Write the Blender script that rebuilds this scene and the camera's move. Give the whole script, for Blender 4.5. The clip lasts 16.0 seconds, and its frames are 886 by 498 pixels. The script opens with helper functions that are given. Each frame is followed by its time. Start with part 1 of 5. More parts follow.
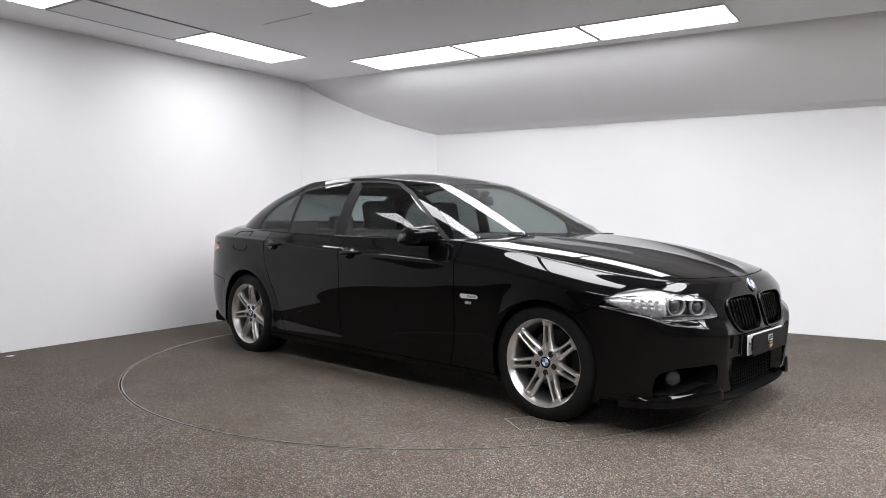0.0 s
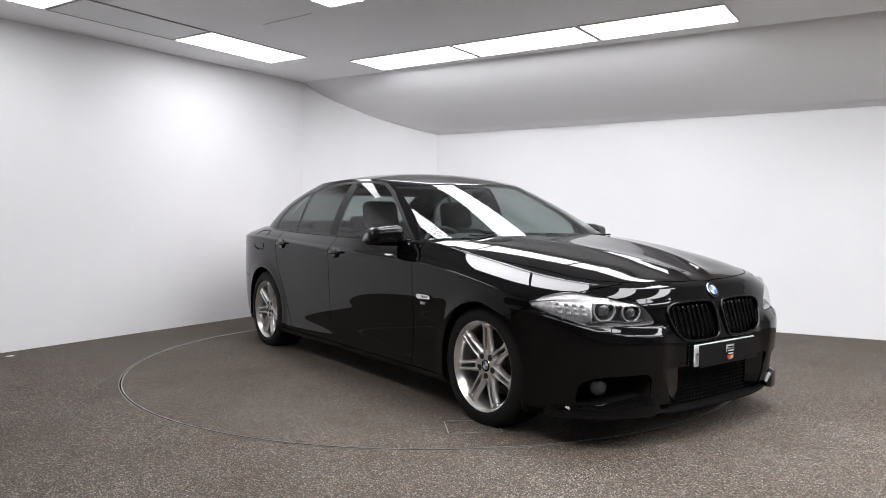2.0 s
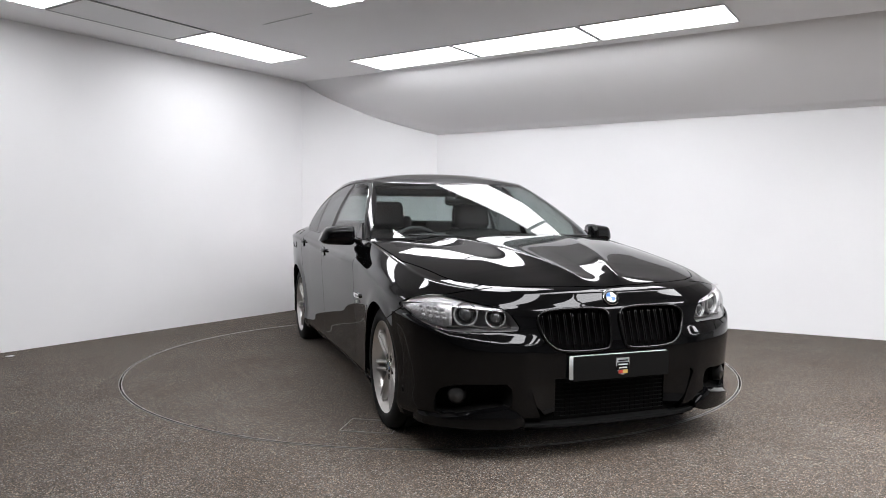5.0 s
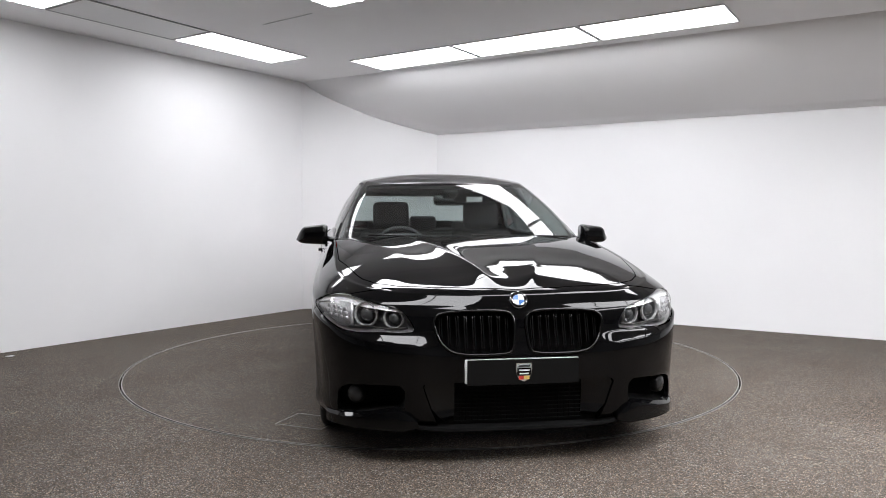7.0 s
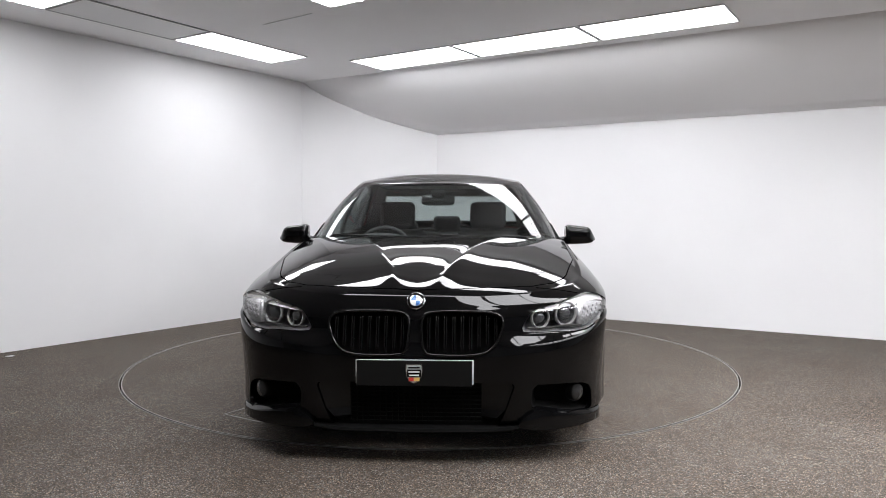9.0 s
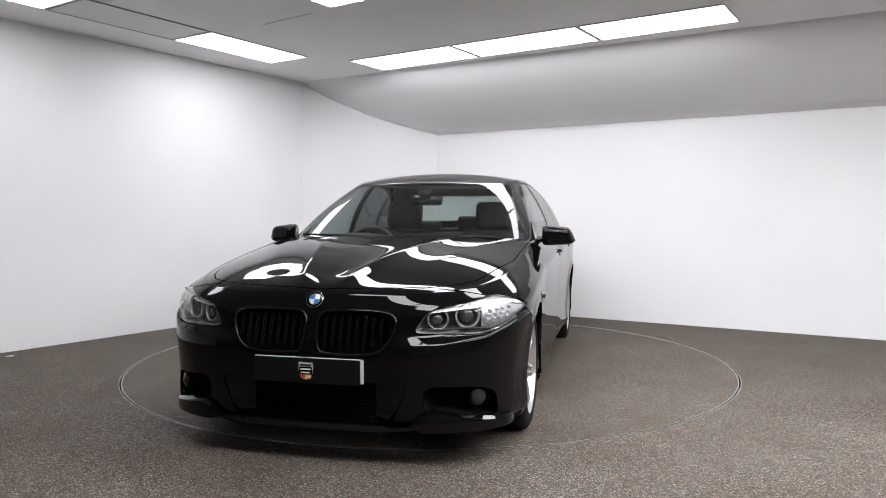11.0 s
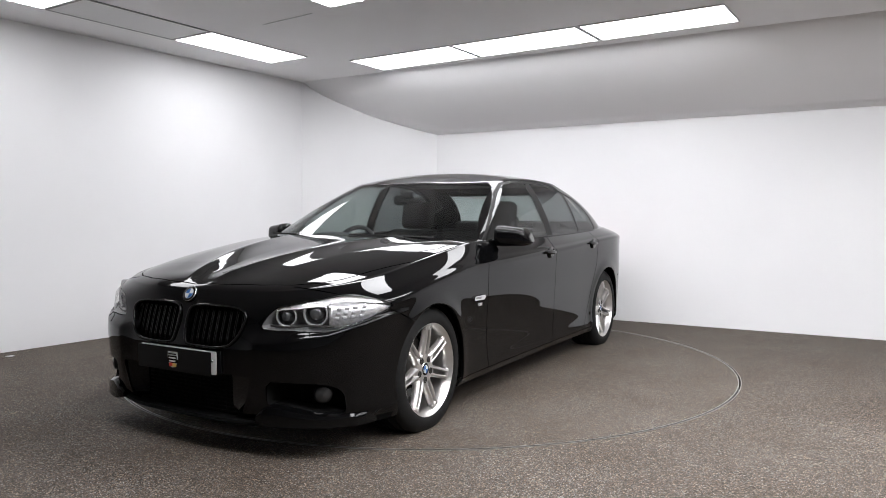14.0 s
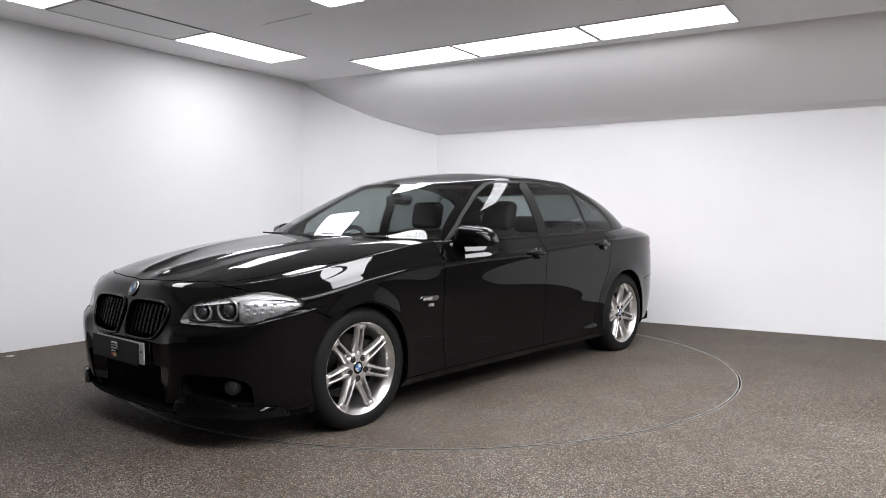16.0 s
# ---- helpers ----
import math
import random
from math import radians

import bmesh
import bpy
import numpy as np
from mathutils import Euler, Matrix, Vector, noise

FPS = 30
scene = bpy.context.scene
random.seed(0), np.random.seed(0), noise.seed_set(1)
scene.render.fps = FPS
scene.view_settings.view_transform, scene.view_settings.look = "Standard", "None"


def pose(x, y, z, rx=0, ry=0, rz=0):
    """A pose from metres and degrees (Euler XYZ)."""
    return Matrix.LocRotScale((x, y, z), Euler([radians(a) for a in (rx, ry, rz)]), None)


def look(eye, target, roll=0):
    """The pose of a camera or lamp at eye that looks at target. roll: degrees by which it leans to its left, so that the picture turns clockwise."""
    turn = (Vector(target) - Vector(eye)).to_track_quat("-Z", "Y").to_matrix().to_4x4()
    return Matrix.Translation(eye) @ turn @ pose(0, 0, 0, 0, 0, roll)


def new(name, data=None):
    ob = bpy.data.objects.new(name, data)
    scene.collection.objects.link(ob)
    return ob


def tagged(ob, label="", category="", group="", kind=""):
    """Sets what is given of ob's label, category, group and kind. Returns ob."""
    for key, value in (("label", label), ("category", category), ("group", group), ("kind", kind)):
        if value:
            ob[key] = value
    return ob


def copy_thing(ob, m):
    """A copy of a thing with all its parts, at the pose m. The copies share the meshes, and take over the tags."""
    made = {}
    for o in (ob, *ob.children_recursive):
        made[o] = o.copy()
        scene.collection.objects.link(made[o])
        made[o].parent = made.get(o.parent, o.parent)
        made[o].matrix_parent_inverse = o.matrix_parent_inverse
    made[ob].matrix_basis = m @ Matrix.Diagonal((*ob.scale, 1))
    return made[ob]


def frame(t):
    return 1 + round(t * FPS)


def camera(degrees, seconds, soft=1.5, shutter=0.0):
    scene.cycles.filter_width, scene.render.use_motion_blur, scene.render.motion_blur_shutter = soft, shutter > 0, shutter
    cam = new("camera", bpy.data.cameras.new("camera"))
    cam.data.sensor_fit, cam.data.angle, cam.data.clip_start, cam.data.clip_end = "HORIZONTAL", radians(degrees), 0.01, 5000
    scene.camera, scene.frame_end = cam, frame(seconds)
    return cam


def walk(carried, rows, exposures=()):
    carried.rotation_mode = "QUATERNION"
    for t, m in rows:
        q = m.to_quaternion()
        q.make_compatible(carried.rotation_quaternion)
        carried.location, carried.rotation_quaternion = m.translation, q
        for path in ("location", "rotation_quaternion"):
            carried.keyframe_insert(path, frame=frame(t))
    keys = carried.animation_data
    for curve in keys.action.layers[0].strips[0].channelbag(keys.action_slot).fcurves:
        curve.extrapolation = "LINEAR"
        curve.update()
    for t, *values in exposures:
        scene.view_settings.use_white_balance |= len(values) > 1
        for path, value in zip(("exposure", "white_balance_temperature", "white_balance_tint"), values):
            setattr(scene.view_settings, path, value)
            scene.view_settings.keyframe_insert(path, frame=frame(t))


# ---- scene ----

# ---- camera: it stands still before a slowly turning display platform ----
EYE = Vector((0.0, -5.6625, 1.1159))
AIM = EYE + Vector((math.sin(radians(0.8576)) * math.cos(radians(-2.5942)),
                    math.cos(radians(0.8576)) * math.cos(radians(-2.5942)), math.sin(radians(-2.5942))))
cam = camera(62.811, 16.0, soft=0.9)
CAM_POSE = look(EYE, AIM, 0.08)
walk(cam, [(0.0, CAM_POSE), (16.0, CAM_POSE)])

# ---- light: rows of square-edged LED panels in the ceiling, some added out of view ----
PANEL_GLOW = 15.6
scene.view_settings.exposure = 0.25
world = bpy.data.worlds.new("world")
world.use_nodes = True
world.node_tree.nodes["Background"].inputs[0].default_value = (0.5, 0.5, 0.52, 1)
world.node_tree.nodes["Background"].inputs[1].default_value = 0.02
scene.world = world

# the car's place on the platform and the platform's turn
TURN_START, TURN_RATE = -43.871, -5.4978
CAR_OFFSET = (0.1463, 0.0693)


# ---- materials ----
def material(name, colour, rough=0.5, metal=0.0, spec=0.5):
    m = bpy.data.materials.new(name)
    m.use_nodes = True
    b = m.node_tree.nodes["Principled BSDF"]
    b.inputs["Base Color"].default_value = (*colour, 1)
    b.inputs["Roughness"].default_value = rough
    b.inputs["Metallic"].default_value = metal
    b.inputs["Specular IOR Level"].default_value = spec
    return m


def noise_on(m, low, high, scale, detail=4.0, bump=0.0, bump_scale=None, rough=None, second=None):
    """Noise between two colours in object space, with an optional second scale, relief and roughness spread."""
    nt = m.node_tree
    n, l = nt.nodes, nt.links
    b = n["Principled BSDF"]
    tc = n.new("ShaderNodeTexCoord")
    tex = n.new("ShaderNodeTexNoise")
    tex.inputs["Scale"].default_value = scale
    tex.inputs["Detail"].default_value = detail
    l.new(tc.outputs["Object"], tex.inputs["Vector"])
    ramp = n.new("ShaderNodeValToRGB")
    ramp.color_ramp.elements[0].position, ramp.color_ramp.elements[1].position = 0.3, 0.7
    ramp.color_ramp.elements[0].color, ramp.color_ramp.elements[1].color = (*low, 1), (*high, 1)
    l.new(tex.outputs["Fac"], ramp.inputs[0])
    out = ramp.outputs[0]
    if second:
        tex2 = n.new("ShaderNodeTexNoise")
        tex2.inputs["Scale"].default_value = second[0]
        tex2.inputs["Detail"].default_value = 3
        l.new(tc.outputs["Object"], tex2.inputs["Vector"])
        r2 = n.new("ShaderNodeValToRGB")
        r2.color_ramp.elements[0].position, r2.color_ramp.elements[1].position = 0.3, 0.7
        v = second[1]
        r2.color_ramp.elements[0].color, r2.color_ramp.elements[1].color = (v, v, v, 1), (1, 1, 1, 1)
        l.new(tex2.outputs["Fac"], r2.inputs[0])
        mix = n.new("ShaderNodeMix")
        mix.data_type, mix.blend_type = "RGBA", "MULTIPLY"
        mix.inputs["Factor"].default_value = 1.0
        l.new(out, mix.inputs["A"])
        l.new(r2.outputs[0], mix.inputs["B"])
        out = mix.outputs["Result"]
    l.new(out, b.inputs["Base Color"])
    if bump:
        bt = n.new("ShaderNodeTexNoise")
        bt.inputs["Scale"].default_value = bump_scale or scale
        bt.inputs["Detail"].default_value = 4
        l.new(tc.outputs["Object"], bt.inputs["Vector"])
        bp = n.new("ShaderNodeBump")
        bp.inputs["Strength"].default_value = 1.0
        bp.inputs["Distance"].default_value = bump
        l.new(bt.outputs["Fac"], bp.inputs["Height"])
        l.new(bp.outputs["Normal"], b.inputs["Normal"])
    if rough:
        mr = n.new("ShaderNodeMapRange")
        mr.inputs["To Min"].default_value, mr.inputs["To Max"].default_value = rough
        l.new(tex.outputs["Fac"], mr.inputs["Value"])
        l.new(mr.outputs["Result"], b.inputs["Roughness"])
    return m


def carpet_material():
    """Bonded stone-chip flooring: brown ground with pale and dark grains."""
    m = material("stone_carpet", (0.1, 0.09, 0.08), 0.75, 0, 0.35)
    n, l = m.node_tree.nodes, m.node_tree.links
    b = n["Principled BSDF"]
    tc = n.new("ShaderNodeTexCoord")
    vor = n.new("ShaderNodeTexVoronoi")
    vor.inputs["Scale"].default_value = 220
    l.new(tc.outputs["Object"], vor.inputs["Vector"])
    sep = n.new("ShaderNodeSeparateColor")
    l.new(vor.outputs["Color"], sep.inputs[0])
    ramp = n.new("ShaderNodeValToRGB")
    e = ramp.color_ramp.elements
    e[0].position, e[0].color = 0.0, (0.024, 0.020, 0.017, 1)
    e[1].position, e[1].color = 1.0, (0.42, 0.40, 0.37, 1)
    for pos, c in ((0.35, (0.059, 0.048, 0.040)), (0.7, (0.107, 0.091, 0.077)), (0.9, (0.225, 0.204, 0.18))):
        x = e.new(pos)
        x.color = (*c, 1)
    l.new(sep.outputs[0], ramp.inputs[0])
    big = n.new("ShaderNodeTexNoise")
    big.inputs["Scale"].default_value = 1.6
    big.inputs["Detail"].default_value = 6
    l.new(tc.outputs["Object"], big.inputs["Vector"])
    br = n.new("ShaderNodeValToRGB")
    br.color_ramp.elements[0].position, br.color_ramp.elements[1].position = 0.3, 0.7
    br.color_ramp.elements[0].color, br.color_ramp.elements[1].color = (0.70, 0.645, 0.585, 1), (1, 1, 1, 1)
    l.new(big.outputs["Fac"], br.inputs[0])
    mix = n.new("ShaderNodeMix")
    mix.data_type, mix.blend_type = "RGBA", "MULTIPLY"
    mix.inputs["Factor"].default_value = 1.0
    l.new(ramp.outputs[0], mix.inputs["A"])
    l.new(br.outputs[0], mix.inputs["B"])
    # single grains lean warm or cool
    tint = n.new("ShaderNodeValToRGB")
    tint.color_ramp.elements[0].position, tint.color_ramp.elements[1].position = 0.25, 0.75
    tint.color_ramp.elements[0].color, tint.color_ramp.elements[1].color = (1.0, 0.84, 0.70, 1), (0.84, 0.93, 1.0, 1)
    l.new(sep.outputs[1], tint.inputs[0])
    hue = n.new("ShaderNodeMix")
    hue.data_type, hue.blend_type = "RGBA", "MULTIPLY"
    hue.inputs["Factor"].default_value = 1.0
    l.new(mix.outputs["Result"], hue.inputs["A"])
    l.new(tint.outputs[0], hue.inputs["B"])
    l.new(hue.outputs["Result"], b.inputs["Base Color"])
    bp = n.new("ShaderNodeBump")
    bp.inputs["Distance"].default_value = 0.003
    bp.inputs["Strength"].default_value = 0.8
    l.new(vor.outputs["Distance"], bp.inputs["Height"])
    l.new(bp.outputs["Normal"], b.inputs["Normal"])
    return m


def paint_material():
    """Deep gloss black with very fine polishing marks."""
    m = material("black_car_paint", (0.0018, 0.0018, 0.002), 0.02, 0.0, 0.5)
    b = m.node_tree.nodes["Principled BSDF"]
    b.inputs["IOR"].default_value = 1.34
    n, l = m.node_tree.nodes, m.node_tree.links
    tc = n.new("ShaderNodeTexCoord")
    t = n.new("ShaderNodeTexNoise")
    t.inputs["Scale"].default_value = 7
    t.inputs["Detail"].default_value = 7
    l.new(tc.outputs["Object"], t.inputs["Vector"])
    mr = n.new("ShaderNodeMapRange")
    mr.inputs["To Min"].default_value, mr.inputs["To Max"].default_value = 0.0, 0.045
    l.new(t.outputs["Fac"], mr.inputs["Value"])
    l.new(mr.outputs["Result"], b.inputs["Roughness"])
    return m


def glass_material(name, tint, rough=0.0):
    """Thin pane: tinted see-through with a mirror-like gloss that grows at grazing angles."""
    m = bpy.data.materials.new(name)
    m.use_nodes = True
    n, l = m.node_tree.nodes, m.node_tree.links
    n.remove(n["Principled BSDF"])
    clear = n.new("ShaderNodeBsdfTransparent")
    clear.inputs[0].default_value = (*tint, 1)
    gloss = n.new("ShaderNodeBsdfGlossy")
    gloss.inputs["Roughness"].default_value = rough
    lw = n.new("ShaderNodeLayerWeight")
    lw.inputs["Blend"].default_value = 0.5
    pw, mul = n.new("ShaderNodeMath"), n.new("ShaderNodeMath")
    pw.operation, mul.operation = "POWER", "MULTIPLY_ADD"
    pw.inputs[1].default_value = 5.0
    mul.inputs[1].default_value, mul.inputs[2].default_value = 0.92, 0.06
    l.new(lw.outputs["Facing"], pw.inputs[0])
    l.new(pw.outputs[0], mul.inputs[0])
    mix = n.new("ShaderNodeMixShader")
    l.new(mul.outputs[0], mix.inputs[0])
    l.new(clear.outputs[0], mix.inputs[1])
    l.new(gloss.outputs[0], mix.inputs[2])
    l.new(mix.outputs[0], n["Material Output"].inputs[0])
    return m


def glow_material(name, colour, strength):
    m = bpy.data.materials.new(name)
    m.use_nodes = True
    b = m.node_tree.nodes["Principled BSDF"]
    b.inputs["Base Color"].default_value = (0.8, 0.8, 0.8, 1)
    b.inputs["Emission Color"].default_value = (*colour, 1)
    b.inputs["Emission Strength"].default_value = strength
    return m


WALL = noise_on(material("white_wall_paint", (0.8, 0.8, 0.81), 0.55), (0.82, 0.82, 0.83), (0.85, 0.85, 0.86), 1.3, bump=0.0006, bump_scale=160)
CEIL = noise_on(material("white_ceiling_paint", (0.7, 0.7, 0.7), 0.7), (0.85, 0.845, 0.85), (0.88, 0.875, 0.88), 1.1, bump=0.0006, bump_scale=120)
# greys of the unseen walls, set by what the car's paint should mirror
DIM = noise_on(material("unseen_back_wall_grey", (0.2, 0.2, 0.2), 0.7), (0.13, 0.13, 0.135), (0.18, 0.18, 0.185), 1.5)
MIDGREY = noise_on(material("unseen_side_wall_grey", (0.4, 0.4, 0.4), 0.6), (0.30, 0.30, 0.305), (0.36, 0.36, 0.365), 1.5)
CARPET = carpet_material()
PAINT = paint_material()
GLOSSBLACK = material("gloss_black_plastic", (0.003, 0.003, 0.003), 0.1, 0, 0.3)
SATIN = noise_on(material("satin_black_plastic", (0.006, 0.006, 0.006), 0.5, 0, 0.25), (0.004, 0.004, 0.004), (0.007, 0.007, 0.007), 60, bump=0.0003, bump_scale=400)
VOID = material("black_underside", (0.004, 0.004, 0.004), 0.9, 0, 0.1)
RUBBER = noise_on(material("tyre_rubber", (0.008, 0.008, 0.008), 0.6, 0, 0.18), (0.006, 0.006, 0.006), (0.011, 0.011, 0.0105), 40, bump=0.0004, bump_scale=300, rough=(0.55, 0.75))
ALLOY = noise_on(material("silver_alloy", (0.6, 0.59, 0.58), 0.35, 0.9), (0.60, 0.585, 0.57), (0.66, 0.645, 0.63), 30, rough=(0.27, 0.36))
DARKMETAL = noise_on(material("dark_steel", (0.04, 0.038, 0.035), 0.5, 0.6), (0.02, 0.019, 0.018), (0.045, 0.042, 0.038), 50)
CHROME = material("chrome", (0.82, 0.82, 0.83), 0.06, 1.0)
GLASS = glass_material("clear_car_glass", (0.62, 0.68, 0.67))
TINT = glass_material("tinted_car_glass", (0.19, 0.21, 0.21))
SIDEGLASS = glass_material("light_tinted_side_glass", (0.42, 0.47, 0.46))
LENS = glass_material("lamp_lens", (0.93, 0.93, 0.93))
REDLENS = material("red_lamp_lens", (0.42, 0.02, 0.02), 0.08)
LEATHER = noise_on(material("dark_upholstery", (0.014, 0.014, 0.015), 0.6), (0.010, 0.010, 0.011), (0.018, 0.018, 0.019), 80, bump=0.0006, bump_scale=260)
PANEL = glow_material("lit_diffuser", (0.985, 0.985, 1.02), PANEL_GLOW)
# same panels at about half glow, so the walls beside them aren't overlit
PANELSOFT = glow_material("weaker_lit_diffuser", (0.985, 0.985, 1.02), PANEL_GLOW * 0.5)
PANELMID = glow_material("dimmer_lit_diffuser", (0.985, 0.985, 1.02), PANEL_GLOW * 0.53)
PANELOFF = material("unlit_diffuser", (0.72, 0.72, 0.72), 0.5)
FRAME = material("white_panel_frame", (0.62, 0.62, 0.63), 0.4)
GREY = material("grey_joint", (0.34, 0.34, 0.34), 0.6)
STEEL = noise_on(material("platform_trim_steel", (0.4, 0.39, 0.38), 0.4, 0.7), (0.20, 0.19, 0.18), (0.42, 0.41, 0.40), 25)
WHITE = material("white_enamel", (0.6, 0.6, 0.6), 0.3)
BLUE = material("blue_enamel", (0.02, 0.11, 0.33), 0.3)
PLATEBLACK = material("black_plate_plastic", (0.005, 0.005, 0.005), 0.45, 0, 0.15)
PLATEWHITE = material("white_plate_backing", (0.7, 0.7, 0.7), 0.4)
RED = material("red_print", (0.45, 0.03, 0.02), 0.4)
GOLD = material("gold_print", (0.6, 0.42, 0.12), 0.4)
GREYPRINT = material("grey_print", (0.35, 0.37, 0.38), 0.4)


# ---- mesh helpers ----
def mesh_of(name, verts, faces, mat, smooth=True):
    me = bpy.data.meshes.new(name)
    me.from_pydata([tuple(map(float, v)) for v in verts], [], [tuple(f) for f in faces])
    me.materials.append(mat)
    if smooth:
        me.polygons.foreach_set("use_smooth", [True] * len(me.polygons))
    me.update()
    return me


def put(name, me, parent=None, label="", at=None):
    ob = new(name, me)
    if parent:
        ob.parent = parent
    if at is not None:
        ob.matrix_basis = at
    if label:
        tagged(ob, label)
    return ob


def part(name, bm, mat, parent, label="", at=None, smooth=True):
    me = bpy.data.meshes.new(name)
    bm.to_mesh(me)
    bm.free()
    me.materials.append(mat)
    if smooth:
        me.polygons.foreach_set("use_smooth", [True] * len(me.polygons))
    return put(name, me, parent, label, at)


def sharp(ob, degrees=35):
    """Keep creases sharper than that in a smooth mesh."""
    bm = bmesh.new()
    bm.from_mesh(ob.data)
    for e in bm.edges:
        if len(e.link_faces) == 2 and e.calc_face_angle(0) > radians(degrees):
            e.smooth = False
    bm.to_mesh(ob.data)
    bm.free()
    return ob


def box_bm(sx, sy, sz, bevel=0.0, segments=2, m=None):
    bm = bmesh.new()
    bmesh.ops.create_cube(bm, size=1.0, matrix=(m or Matrix()) @ Matrix.Diagonal((sx, sy, sz, 1)))
    if bevel:
        bmesh.ops.bevel(bm, geom=bm.edges[:], offset=bevel, segments=segments, affect="EDGES", profile=0.5)
    return bm


def slab(name, pts, z0, z1, mat, label, kind="structure"):
    """A flat-sided solid over a plan outline, from z0 to z1."""
    bm = bmesh.new()
    lo = [bm.verts.new((x, y, z0)) for x, y in pts]
    hi = [bm.verts.new((x, y, z1)) for x, y in pts]
    bm.faces.new(lo[::-1])
    bm.faces.new(hi)
    for i in range(len(pts)):
        j = (i + 1) % len(pts)
        bm.faces.new((lo[i], lo[j], hi[j], hi[i]))
    bmesh.ops.recalc_face_normals(bm, faces=bm.faces[:])
    ob = part(name, bm, mat, None, smooth=False)
    return tagged(ob, label, name.split("_")[0], kind=kind)


def lathe(profile, steps, axis="y"):
    """Verts and faces of a ring profile of (radius, along) turned about the y axis."""
    vs, fs, k = [], [], len(profile)
    for i in range(steps):
        a = 2 * math.pi * i / steps
        for r, h in profile:
            vs.append((r * math.cos(a), h, r * math.sin(a)))
    for i in range(steps):
        j = (i + 1) % steps
        for q in range(k - 1):
            fs.append((i * k + q, j * k + q, j * k + q + 1, i * k + q + 1))
    return vs, fs


def curve(*pairs):
    """A smooth function through a few (x, value) design points."""
    xs = np.array([a for a, _ in pairs], float)
    ys = np.array([b for _, b in pairs], float)
    d = np.zeros_like(xs)
    sl = np.diff(ys) / np.diff(xs)
    for i in range(1, len(xs) - 1):
        d[i] = 0 if sl[i - 1] * sl[i] <= 0 else 2 * sl[i - 1] * sl[i] / (sl[i - 1] + sl[i])
    d[0], d[-1] = sl[0], sl[-1]

    def at(x):
        x = np.clip(np.asarray(x, float), xs[0], xs[-1])
        i = np.clip(np.searchsorted(xs, x, side="right") - 1, 0, len(xs) - 2)
        h = xs[i + 1] - xs[i]
        t = (x - xs[i]) / h
        return ((2 * t**3 - 3 * t**2 + 1) * ys[i] + (t**3 - 2 * t**2 + t) * h * d[i]
                + (-2 * t**3 + 3 * t**2) * ys[i + 1] + (t**3 - t**2) * h * d[i + 1])
    return at


# ---- the room ----
LEFT_DIR = Vector((0.5695, 0.8220))
RIGHT_DIR = Vector((0.8513, -0.5246))
CORNER_L, CORNER_R = Vector((-1.554, 3.044)), Vector((0.060, 3.270))
CEIL_Z, SLOPE_Z = 2.700, 2.108
LEFT_END = CORNER_L - LEFT_DIR * 10.8
RIGHT_END = CORNER_R + RIGHT_DIR * 8.2
BACK_Y = -7.4


def band(a, b, out, thick=0.12):
    n = Vector((out[0], out[1])).normalized() * thick
    return [(a.x, a.y), (b.x, b.y), (b.x + n.x, b.y + n.y), (a.x + n.x, a.y + n.y)]


